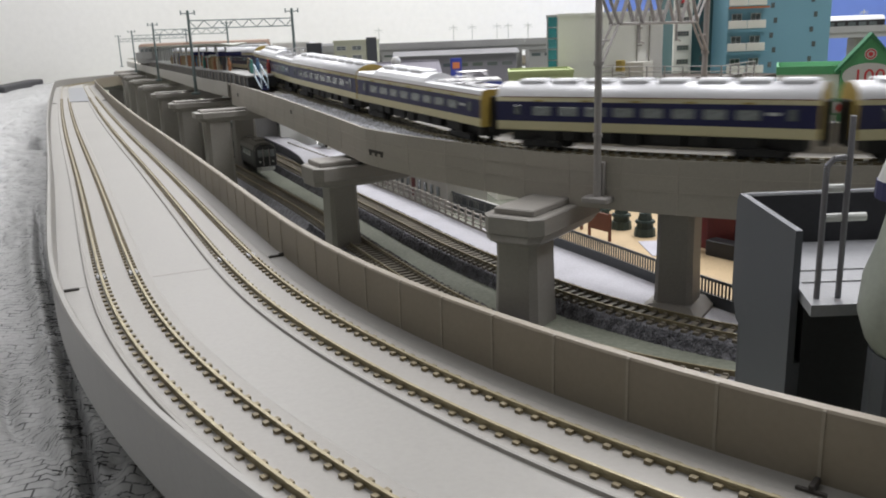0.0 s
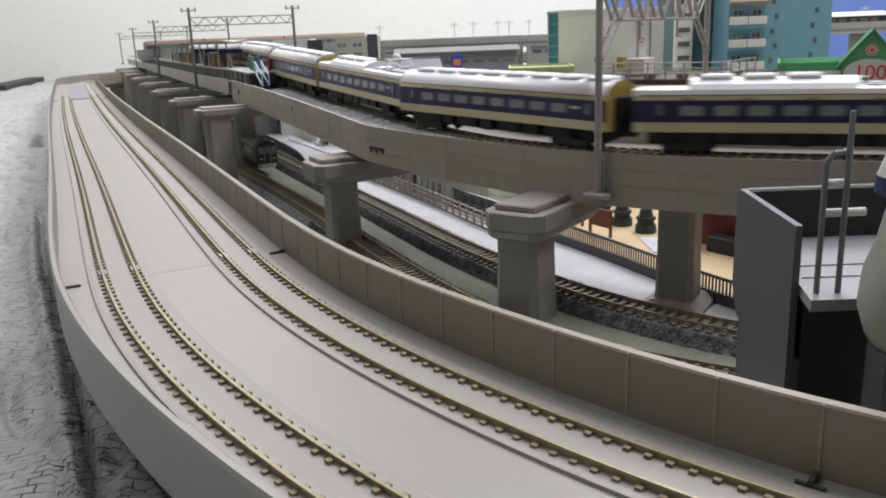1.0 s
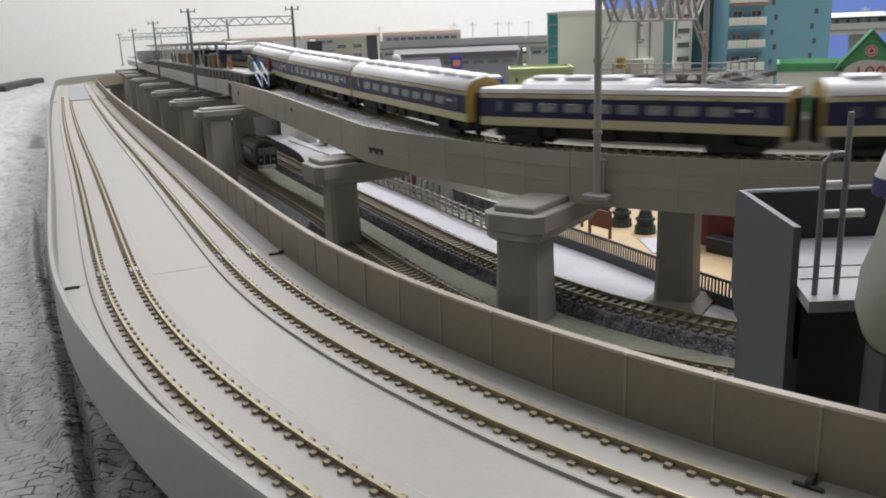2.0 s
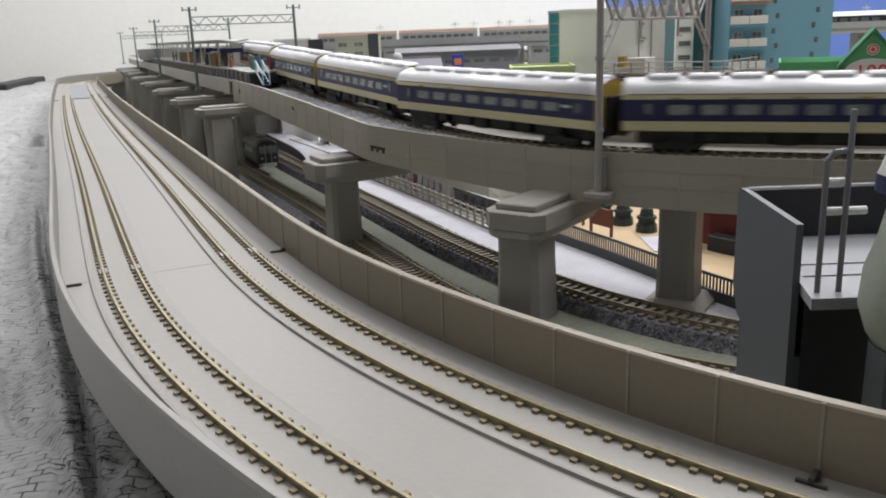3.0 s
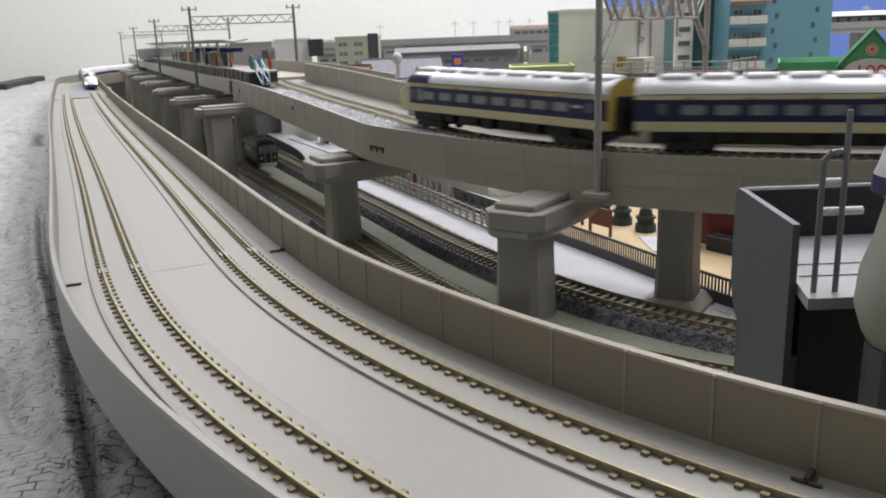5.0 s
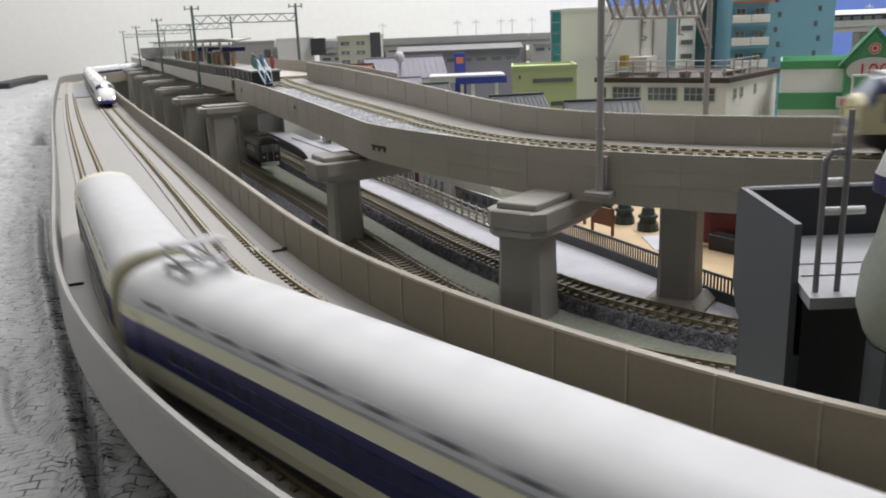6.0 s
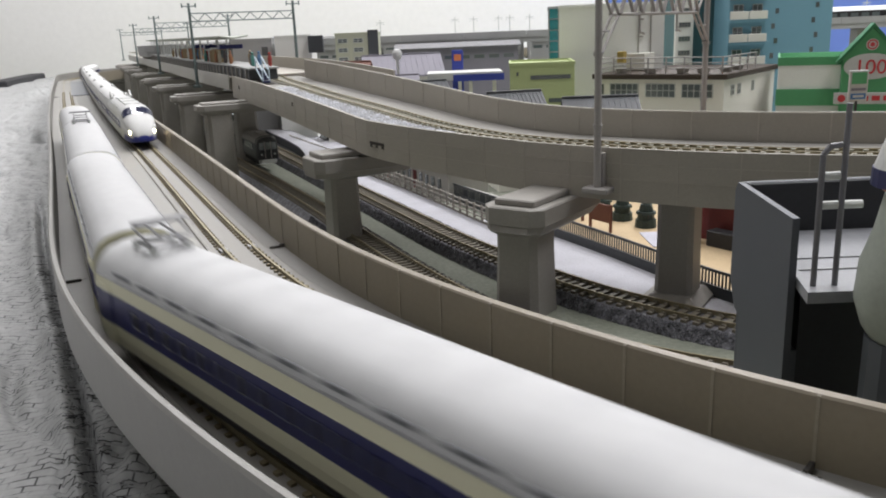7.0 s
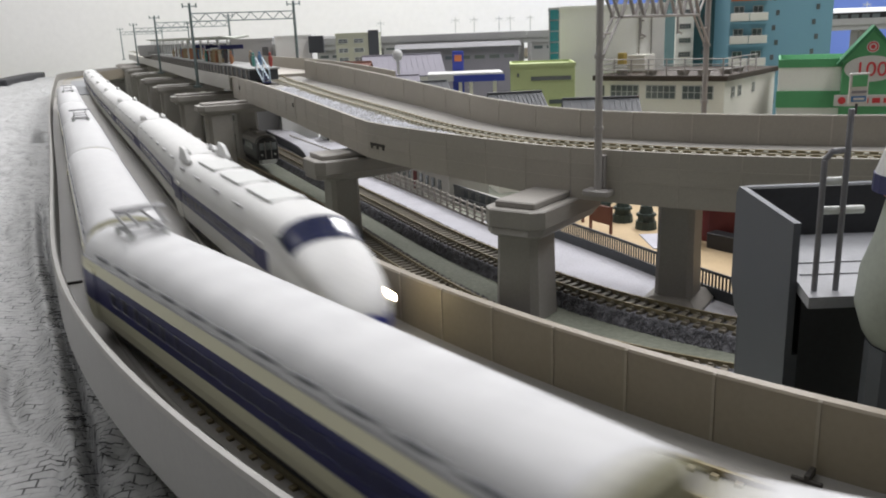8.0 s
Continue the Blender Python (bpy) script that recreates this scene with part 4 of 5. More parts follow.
# ---- grey tower in the foreground ----
def tower():
    t = empty("grey_tower", 66, 146, 0, 0, "blue-grey plastic tower with pale roof deck, open front painted dark for shade", "tower")
    bm = bmesh.new()
    rings = []
    for x in (0.3, 1.7):
        rings.append([(x + y * .08, y, z) for y, z in ((3.5, 50), (3.5, 76), (41, 76), (43, 74), (43.5, 52), (39, 46), (3.5, 40))])
    loft(bm, rings)
    part("parapet_wall", bm, TOWER, t)
    bm = bmesh.new()
    loft(bm, [[(x + y * .08, y, z) for y, z in ((3.9, 0), (3.9, 49), (37, 49), (37, 0))] for x in (.9, 3)])
    part("side_wall", bm, TOWER, t)
    bm = bmesh.new()
    box(bm, 5.1, 39.8, 0, 62, 42, 76, None, .3)
    part("back_wall", bm, TOWER, t)
    # dark sheets paint the shade behind the parapet and in the open front
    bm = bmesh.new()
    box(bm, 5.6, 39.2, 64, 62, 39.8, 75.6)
    part("inside_shade_panel", bm, TOWER_DARK, t)
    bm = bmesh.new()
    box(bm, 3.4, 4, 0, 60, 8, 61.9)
    part("front_shade_panel", bm, TOWER_DARK, t)
    bm = bmesh.new()
    loft(bm, [[(2.4, 4.2, z), (.4, -5.4, z), (60, -5.4, z), (60, 39.2, z), (5.2, 39.2, z)] for z in (62, 64.2)])
    part("roof_deck", bm, material("cool_grey_deck", (0.26, 0.266, 0.285), .5), t)
    for y in (8, 16):
        bm = bmesh.new()
        box(bm, 4.5, y - .2, 64.2, 60, y + .2, 64.5)
        part("deck_groove", bm, METAL, t)
    ladder = material("grey_ladder", (0.15, 0.15, 0.165), .45)
    ld = empty("ladder", 68, 146, 64.2, 0, "grey plastic ladder hoops with white rungs on the roof deck", "ladder")
    for x, hh in ((1.0, 24.6), (5.0, 33.6)):
        bm = bmesh.new()
        rod(bm, (x, -1.6, 0), (x, -1.6, hh), .54, 10)
        if hh < 30:
            rod(bm, (x, -1.6, hh), (x + 1.2, -1.6, hh + 1.5), .54, 10)
            rod(bm, (x + 1.2, -1.6, hh + 1.5), (x + 3.4, -1.6, hh + 1.7), .54, 10)
        part("stile", bm, ladder, ld)
    for x0, x1, z in ((1.6, 4.6, 20.6), (1.6, 4.6, 15.2), (5.4, 9, 15.2)):
        bm = bmesh.new()
        rod(bm, (x0, -1, z), (x1, -1, z), .8, 10)
        part("rung", bm, PALE, ld)
    # round pale tank on a blue-grey stand, and a small painted toy on top
    k = empty("round_tank", 82, 132, 0, 0, "pale green-grey rounded tank on a blue-grey stand", "tank")
    bm = bmesh.new()
    rings = []
    for z, r in ((56, 6.4), (60, 9.0), (65, 10.6), (71, 10.2), (77, 8.4), (82, 7.4), (84, 7.0)):
        rings.append([(r * math.cos(q * math.pi / 10), r * math.sin(q * math.pi / 10), z) for q in range(20)])
    loft(bm, rings)
    part("tank", bm, material("pale_green_grey", (0.33, 0.36, 0.315), .5), k, smooth=True)
    bm = bmesh.new()
    rod(bm, (0, 0, 0), (0, 0, 58), 8.8, 16, 8.2)
    part("stand", bm, TOWER, k)
    toy = empty("painted_cap", 82, 132, 84, 0, "small white cap with navy and orange bands", "cap")
    bm = bmesh.new()
    rod(bm, (0, 0, 4), (0, 0, 10.5), 9.2, 24, 7.2)
    part("crown", bm, WHITE, toy)
    bm = bmesh.new()
    rod(bm, (0, 0, 1), (0, 0, 4), 9.5, 24, 9.4)
    part("band", bm, NAVY, toy)
    bm = bmesh.new()
    rod(bm, (0, 0, 0), (0, 0, 1), 7.4, 24, 9.0)
    part("rim", bm, ORANGE, toy)


# ---- trains ----
def ring(prof, x, ky=1.0, kz=1.0, z0=0.0, dy=0.0):
    return [(x, y * ky + dy, z0 + (z - z0) * kz) for y, z in prof]


def mirrored(half):
    return [(-y, z) for y, z in half] + [(y, z) for y, z in reversed(half) if y > 0]


def bogies(p, xs, w=7.5):
    for x in xs:
        b = empty("bogie", x, 0, 0)
        b.parent = p
        bm = bmesh.new()
        for y in (-w, w):
            box(bm, -9.5, y - .8, 1.4, 9.5, y + .8, 4.2, None, .4)
            box(bm, -2.5, y - 1, 3.6, 2.5, y + 1, 5, None, .3)
        part("frame", bm, UNDER, b)
        for e in (-7, 7):
            bm = bmesh.new()
            for y in (-4.75, 4.75):
                rod(bm, (e, y - .6, 2.9), (e, y + .6, 2.9), 2.9, 14)
            rod(bm, (e, -5, 2.9), (e, 5, 2.9), .6, 6)
            part("wheelset", bm, UNDER, b)


def pantograph(p, x, z, s=1.0, mat=None):
    m = mat or METAL
    bm = bmesh.new()
    for y in (-4.5 * s, 4.5 * s):
        rod(bm, (x - 6 * s, y, z + .6), (x + 6 * s, y, z + .6), .4, 5)
    for e in (-5.6, 5.6):
        rod(bm, (x + e * s, -4.6 * s, z + .6), (x + e * s, 4.6 * s, z + .6), .35, 5)
    pan = part("pantograph", bm, m, p)

    def tube(name, a, b, r):
        bm = bmesh.new()
        rod(bm, a, b, r, 5)
        part(name, bm, m, pan)

    for y in (-4.5 * s, 4.5 * s):
        for g in (-1, 1):
            tube("lower_arm", (x - g * 5 * s, y, z + .6), (x + g * 9 * s, y * .8, z + 3.4 * s), .3)
            tube("upper_arm", (x + g * 9 * s, y * .8, z + 3.4 * s), (x + g * 1.5 * s, y * .9, z + 6 * s), .28)
    for e in (-1.5, 1.5):
        tube("contact_strip", (x + e * s, -6.5 * s, z + 6.1 * s), (x + e * s, 6.5 * s, z + 6.1 * s), .4)
    for e in (-9, 9):
        tube("cross_tube", (x + e * s, -3.6 * s, z + 3.4 * s), (x + e * s, 3.6 * s, z + 3.4 * s), .3)
    for e in (-5, 5):
        for y in (-4.5, 4.5):
            bm = bmesh.new()
            rod(bm, (x + e * s, y * s, z - 1), (x + e * s, y * s, z + .8), .8, 8)
            part("insulator", bm, PALE, p)


CAB_GLASS = material("blue_grey_windscreen", (0.10, 0.14, 0.20), 0.1, vary=0.2, coat=0.5)


def express_car(kind):
    """A car of the navy and cream express train; its front points along +x."""
    label = "navy and cream express train car with silver roof"
    c = empty("express_car", label=label, category="train car", group="express train")
    half = [(9.2, 7.3), (9.7, 7.7), (9.75, 11.1), (9.75, 11.15), (9.75, 19.2), (9.75, 19.25), (9.65, 20.9), (9.6, 21.1), (9.0, 22.9), (7.4, 24.8), (4.6, 26.1), (2.2, 26.7), (0, 26.9)]
    prof = mirrored(half)
    low = kind == "pantograph"
    L = 63.9
    def paint(v):
        if abs(v.x) > L - .05:
            return 3
        return 0 if v.z < 11.12 else 1 if v.z < 19.22 else 0 if v.z < 21.0 else 2
    bm = bmesh.new()
    if kind == "tail":
        # driving cab: upright cream front, windscreen leaning back, navy visor over the cab
        rings = [ring(prof, x, ky, kz, 7.3) for x, ky, kz in ((-L - 1.6, .80, .60), (-L - 1.2, .90, .64), (-L, .96, .67), (-L + 1, .975, .69), (-L + 4.6, .99, .95), (-L + 6, 1, .985), (-L + 9, 1, 1), (-L + 12, 1, 1), (-L + 16, 1, 1), (-L + 21, 1, 1), (L, 1, 1))]
        def paint(v):
            if v.x > L - .05:
                return 3
            if -L + 1 < v.x < -L + 4.6 and v.z > 15.5:
                return 4
            if v.x < -L + 9:
                return 1 if v.z > 21.2 and v.x > -L + 4.6 and abs(v.y) > 4 else 2 if v.z > 21.2 else 0
            if v.x < -L + 21 and 21 < v.z < (25.2 if v.x < -L + 16 else 24):
                return 1
            return 0 if v.z < 11.12 else 1 if v.z < 19.22 else 0 if v.z < 21.0 else 2
    elif low:
        flat = [(y, min(z, 23.4)) for y, z in prof]
        rings = [ring(flat, -L), ring(flat, -44.5), ring(prof, -44), ring(prof, 12), ring(flat, 12.5), ring(flat, L)]
    else:
        rings = [ring(prof, -L), ring(prof, L)]
    loft(bm, rings, mats=paint)
    body = part("body", bm, [CREAM, NAVY, SILVER, OCHRE, CAB_GLASS], c)
    body.data.polygons.foreach_set("use_smooth", [p.center.z > .0197 and abs(p.normal.x) < .5 and not low for p in body.data.polygons])
    for x in (-L - .6, L + .6):
        if kind == "tail" and x < 0:
            continue
        bm = bmesh.new()
        box(bm, x - 1.3, -4.6, 4.6, x + 1.3, 4.6, 20.5, None, .4)
        part("gangway", bm, UNDER, c)
    # gutters
    for y in (-9.75, 9.75):
        bm = bmesh.new()
        box(bm, -L + 2, y - .2, 20.9, L - 1, y + .2, 21.2)
        part("gutter", bm, BROWN, c)
    bm = bmesh.new()
    box(bm, -4.2, -.2, -1.9, 4.2, .2, 1.9, None, .35)
    wide = part("window", bm, PALE_GLASS, c)
    wide.matrix_basis = pose(-42.5 * MM, -9.75 * MM, 15.4 * MM)
    first = True
    for y in (-9.75, 9.75):
        for i in range(8):
            if first:
                first = False
                continue
            piece("window", wide.data, c, -42.5 + i * 11.8, y, 15.4)
    for y in (-9.8, 9.8):
        for x in (-54, 55):
            bm = bmesh.new()
            box(bm, x - 2.7, y - .1, 11.2, x + 2.7, y + .1, 19.1)
            box(bm, x - 1.4, y - .3, 13.6, x + 1.4, y + .3, 17.6, None, .2, mat=1)
            part("door", bm, [NAVY, GLASS], c)
        for k in range(5):
            bm = bmesh.new()
            box(bm, -46 + k * 21, y - .1, 19.3, -42 + k * 21, y + .1, 19.9)
            part("vent", bm, OCHRE, c)
        bm = bmesh.new()
        box(bm, 46.5, y - .12, 15.4, 51, y + .12, 16.5)
        part("number_plate", bm, PALE, c)
    # roof coolers
    xs = range(-50, 56, 15)
    for x in xs:
        if low and (x > 8 or x < -42):
            continue
        bm = bmesh.new()
        box(bm, x - 6, -4.6, 25.6, x + 6, 4.6, 28.0, None, .7)
        part("roof_cooler", bm, SILVER, c)
    if low:
        bm = bmesh.new()
        for x in (18, 24, 52, 58):
            box(bm, x - 2, -4, 22.5, x + 2, 4, 24.6, None, .3)
        part("roof_gear", bm, METAL, c)
        bm = bmesh.new()
        for y in (-5, 5):
            rod(bm, (14, y, 24), (62, y, 24), .35, 5)
        part("conduit", bm, METAL, c)
        pantograph(c, 42, 22.8, 1.1)
    bm = bmesh.new()
    rng = random.Random(4)
    x = -44
    while x < 40:
        w = rng.uniform(6, 14)
        d = 7.6 + rng.random()
        box(bm, x, -d, 3.2 + rng.random() * 1.6, x + w, d, 9.0, None, .3)
        x += w + rng.uniform(1.5, 5)
    box(bm, -59, -5.2, 3.6, 59, 5.2, 9.1)
    part("underfloor_gear", bm, UNDER, c)
    bogies(c, (-44, 44))
    if kind == "tail":
        bm = bmesh.new()
        box(bm, -L - 2.0, -6.6, 8.6, -L - .6, 6.6, 12.2, None, .3)
        grille = part("grille", bm, NAVY, c)
        for z in (9.2, 10.4, 11.6):
            bm = bmesh.new()
            box(bm, -L - 2.3, -6.4, z - .2, -L - 1.9, 6.4, z + .2)
            part("trim_bar", bm, PALE, grille)
        bm = bmesh.new()
        box(bm, -L - 2.1, -4.5, 15.6, -L - 1.4, 4.5, 16.6, None, .2)
        part("train_plate", bm, OCHRE, c)
        for y in (-6.4, 6.4):
            bm = bmesh.new()
            rod(bm, (-L - 2.4, y, 7.6), (-L - .8, y, 7.6), 1.0, 10)
            part("tail_lamp", bm, PALE, c)
        bm = bmesh.new()
        box(bm, -L - 5, -2.2, 3.0, -L + 2, 2.2, 6.6, None, .5)
        part("coupler", bm, PALE_MAST, c)
        for y in (-9.82, 9.82):
            bm = bmesh.new()
            box(bm, -L + 13, y - .12, 12.6, -L + 17, y + .12, 18.2, None, .1)
            part("cab_door", bm, PALE_GLASS, c)
        bm = bmesh.new()
        for y in (-3.2, 3.2):
            rod(bm, (-L + 6, y, 26), (-L + 6, y, 28.2), 1.1, 8)
        part("roof_lamp", bm, PALE, c)
    for ch in c.children:
        if ch.name.split(".")[0] not in ("bogie", "underfloor_gear"):
            ch.matrix_basis = pose(0, 0, 1.2 * MM) @ ch.matrix_basis
    return c


PALE_ROOF = material("pale_grey_roof_panel", (0.50, 0.51, 0.50), .5)
DULL_OLIVE = material("dull_olive_gangway", (0.30, 0.29, 0.20), .6)
DEEP_BLUE = material("deep_blue_skirt", (0.02, 0.03, 0.22), .35, coat=.2)
NOSE = [(40, 1, 1), (44, 1, .995), (46, .995, .985), (48, .99, .945), (50, .985, .89), (52, .98, .835), (54, .97, .79), (57, .95, .745), (60, .925, .695), (63, .885, .635), (66, .83, .565), (69, .755, .48), (71.5, .67, .40), (73.5, .57, .325), (75, .45, .25), (76, .32, .18), (76.6, .16, .10)]


def nose_skin(prof, x0, x1, ylim, lift):
    """A strip of the nose's upper skin between two stations, lifted a little."""
    xs = np.linspace(x0, x1, 7)
    out = []
    for x in xs:
        ky = float(np.interp(x, [a for a, _, _ in NOSE], [b for _, b, _ in NOSE]))
        kz = float(np.interp(x, [a for a, _, _ in NOSE], [c for _, _, c in NOSE]))
        out.append([(x + lift * .6, y * ky, 4.4 + (z - 4.4) * kz + lift) for y, z in prof if abs(y) <= ylim and z > 16])
    return out


def bullet_car(kind, newer=False):
    """A car of a white and blue bullet train; front along +x. kind: nose, tail, pantograph or plain."""
    white, side = (WHITE, WHITE) if newer else (OLD_ROOF, IVORY)
    label = "white bullet train car with dark blue window band" if newer else "ivory and blue bullet train car with white roof"
    c = empty("bullet_car", label=label, category="train car", group="newer bullet train" if newer else "older bullet train")
    b0, b1 = (10.2, 15.6) if newer else (9.2, 16.1)
    half = [(8.8, 2.6), (9.9, 4.2), (10.4, 6.6), (10.5, b0 - .02), (10.5, b0 + .02), (10.45, b1 - .02), (10.4, b1 + .02), (10.1, 18.4 if newer else 19.0), (9.4, 21), (8.2, 22.7), (6.2, 24), (3.4, 24.8), (0, 25.1)]
    slim, low = (.97, .96) if newer else (.955, .945)
    half = [(y * slim, 2.6 + (z - 2.6) * low) for y, z in half]
    b0, b1 = 2.6 + (b0 - 2.6) * low, 2.6 + (b1 - 2.6) * low
    wy = 10.5 * slim
    prof = mirrored(half)
    L = 76.6 if newer else 73.6
    def paint(v):
        if v.z < 3.4:
            return 3
        if b0 < v.z < b1 and abs(v.x) < L - .2 and not (kind == "nose" and v.x > 44):
            return 1
        return 0 if v.z < 17.6 else 2
    bm = bmesh.new()
    rings = [ring(prof, -L, .97, .985, 3), ring(prof, -L + .8), ring(prof, -20), ring(prof, 20)]
    if kind == "nose":
        rings += [ring(prof, x, ky, kz, 4.4) for x, ky, kz in NOSE]
        def paint(v):
            lim = 7.2
            if v.x > 50 and v.z < lim:
                return 4
            if v.z < 3.4:
                return 3
            if b0 < v.z < b1 and v.x < 34 and abs(v.x) < L - .2:
                return 1
            return 0 if v.z < 20 or v.x > 40 else 2
    else:
        rings += [ring(prof, L - .8), ring(prof, L, .97, .985, 3)]
    loft(bm, rings, mats=paint)
    body = part("body", bm, [side, BLUE, white, UNDER, DEEP_BLUE], c, smooth=False)
    body.data.polygons.foreach_set("use_smooth", [(kind == "nose" and p.center.x > 0.03) or (p.center.z > 0.0175 and abs(p.normal.x) < .5) for p in body.data.polygons])
    for x in (-L - .7, L + .7):
        if kind == "nose" and x > 0:
            continue
        bm = bmesh.new()
        loft(bm, [ring(prof, x - .9, .93, .96, 3), ring(prof, x + .9, .93, .96, 3)])
        part("gangway", bm, DULL_OLIVE if not newer else PALE_MAST, c)
    # panes along the band
    step, w = (6.9, 2.1) if not newer else (6.4, 2.2)
    bm = bmesh.new()
    box(bm, -w, -.15, -1.5, w, .15, 1.5, None, .3)
    pane = part("window", bm, NAVY_GLASS, c)
    x1 = 28 if kind == "nose" else 58
    wz = 12.6 if newer else 12.3
    first = True
    for y in (-wy, wy):
        x = -58.0
        while x <= x1:
            if first:
                pane.matrix_basis, first = pose(x * MM, y * MM, wz * MM), False
            else:
                piece("window", pane.data, c, x, y, wz)
            x += step
        for xd in ((-66, 67) if kind != "nose" else (-66, 33)):
            bm = bmesh.new()
            box(bm, xd - 2.6, y - .16, 4.6, xd + 2.6, y + .16, b0)
            box(bm, xd - 2.6, y - .16, b0, xd + 2.6, y + .16, b1, mat=1)
            box(bm, xd - 2.6, y - .16, b1, xd + 2.6, y + .16, 16.6)
            part("door", bm, [side, BLUE], c)
    # roof edge vents and panels
    for y in (-8.9 if newer else -9.15, 8.9 if newer else 9.15):
        for k in range(11 if kind != "nose" else 8):
            if newer and k % 2:
                continue
            bm = bmesh.new()
            x = -63 + k * 12.2
            box(bm, x - (3.4 if newer else 4.0), y - .3, 19.0 if not newer else 21.1, x + (3.4 if newer else 4.0), y + .3, 19.9 if not newer else 21.8, None, .15)
            part("roof_vent", bm, METAL if newer else VENT, c)
    if not newer:
        x_end = 36 if kind == "nose" else L - 1
        for y in (-9.62, 9.62):
            bm = bmesh.new()
            box(bm, -L + 1, y - .2, 17.9, x_end, y + .2, 18.35, None, .08)
            part("gutter", bm, METAL, c)
        top = [(y, z) for y, z in prof if z > 19]
        for k in range(10 if kind != "nose" else 8):
            x = -56.9 + k * 12.2
            bm = bmesh.new()
            loft(bm, [[(x + e, y, z + .1) for y, z in top] for e in (-.25, .25)], close=False, caps=False)
            part("roof_seam", bm, ROOF_SEAM, c)
    for x in (-45, -15, 15, 45):
        if not newer or kind != "nose" or x > 30:
            continue
        bm = bmesh.new()
        box(bm, x - 11, -4.6, 22.4, x + 11, 4.6, 24.4, None, .2)
        part("roof_panel", bm, PALE_ROOF, c)
    if kind == "pantograph":
        pantograph(c, 60, 24.2, .8)
    if newer and kind != "nose":
        bm = bmesh.new()
        loft(bm, [[(x, y * (.5 + .5 * k), 23 + z * k) for y, z in ((-8, -2), (-7.4, 3.6), (-5.6, 4.6), (-5, -1))] for x, k in ((64, .35), (67, .62), (73, .62), (75, .4))])
        loft(bm, [[(x, -y * (.5 + .5 * k), 23 + z * k) for y, z in ((-8, -2), (-7.4, 3.6), (-5.6, 4.6), (-5, -1))] for x, k in ((64, .35), (67, .62), (73, .62), (75, .4))])
        part("roof_fairing", bm, white, c)
    if newer and kind == "nose":
        for y in (-6.6, 6.6):
            bm = bmesh.new()
            loft(bm, [[(x, y - 1, 23.2), (x, y - .6, 24 + h), (x, y + .6, 24 + h), (x, y + 1, 23.2)] for x, h in ((-75, 1), (-72, 4), (-66, 3.6), (-60, .4))])
            part("roof_fairing", bm, white, c)
        bm = bmesh.new()
        loft(bm, nose_skin(prof, 46.6, 54.6, 9.2, .14), close=False, caps=False)
        part("windscreen", bm, NAVY_GLASS, c)
        for y in (-8.2, 8.2):
            bm = bmesh.new()
            loft(bm, [[(x, y * ky, z0), (x, y * ky * 1.02, z1)] for x, ky, z0, z1 in ((45, 1.12, 19.2, 20.4), (48, 1.12, 18.2, 20.2), (51.5, 1.1, 17.4, 18.6))], close=False, caps=False)
            part("side_windscreen", bm, GLASS, c)
        for y in (-6.1, 6.1):
            bm = bmesh.new()
            box(bm, -1.3, -1.4, -.7, 1.3, 1.4, .7, Matrix.Translation((70.0, y, 9.6)) @ Matrix.Rotation(radians(-30 if y > 0 else 30), 4, "Z") @ Matrix.Rotation(radians(38), 4, "Y"), .5)
            part("headlight", bm, HEAD_LIGHT, c)
    if not newer and kind == "nose":
        bm = bmesh.new()
        loft(bm, nose_skin(prof, 46.6, 53.2, 8.6, .12), close=False, caps=False)
        part("windscreen", bm, NAVY_GLASS, c)
    bm = bmesh.new()
    box(bm, -58, -8.4, 1.4, 40 if kind == "nose" else 58, 8.4, 3.2, None, .3)
    part("skirt_gear", bm, UNDER, c)
    bogies(c, (-52, 52 if kind != "nose" else 40), 6.8)
    return c


def ride(line, mid, half, off, away):
    """The pose of a car whose bogies stand at mid -/+ half along the line; away: it runs to larger s."""
    sg = 1 if away else -1
    a, b = (line.point(q, off(q) if callable(off) else off, track_dz(q) if line is UPPER else 0) for q in (mid - sg * half, mid + sg * half))
    d = Vector(b) - Vector(a)
    c = (Vector(a) + Vector(b)) / 2
    return pose(c.x * MM, c.y * MM, c.z * MM, 0, -math.degrees(math.atan2(d.z, math.hypot(d.x, d.y))), math.degrees(math.atan2(d.y, d.x)))


TRAINS = []


def trains():
    """Builds one car of each kind and copies it; TRAINS keeps each car with its line and law of motion."""
    kinds = {k: express_car(k) for k in ("plain", "pantograph", "tail")}
    used = set()
    def take(pool, k):
        if k not in used:
            used.add(k)
            return pool[k]
        return copy_thing(pool[k], Matrix.Identity(4))
    for k in range(-2, 8):
        kind = "tail" if k == 7 else "pantograph" if k in (0, 2) else "plain"
        ob = take(kinds, kind)
        TRAINS.append((ob, UPPER, lambda t, k=k: 75 + 188 * t + 1.2 * t * t - 130 * (k + .5), 44, track_off, True))
    used.clear()
    old = {k: bullet_car(k) for k in ("nose", "plain", "pantograph")}
    for k in range(8):
        kind = "nose" if k == 0 else "pantograph" if k % 2 else "plain"
        ob = take(old, kind)
        TRAINS.append((ob, LOWER, lambda t, k=k: 42 + 318 * (t - 6.0) - 150 * (k + .5), 50, -16.8, True))
    used.clear()
    late = {k: bullet_car(k, True) for k in ("nose", "plain")}
    for k in range(8):
        ob = take(late, "nose" if k == 0 else "plain")
        TRAINS.append((ob, LOWER, lambda t, k=k: 252 - 394 * (t - 7.0) + 12 * (t - 7.0) ** 2 + 156 * (k + .5), 50, 18.3, False))


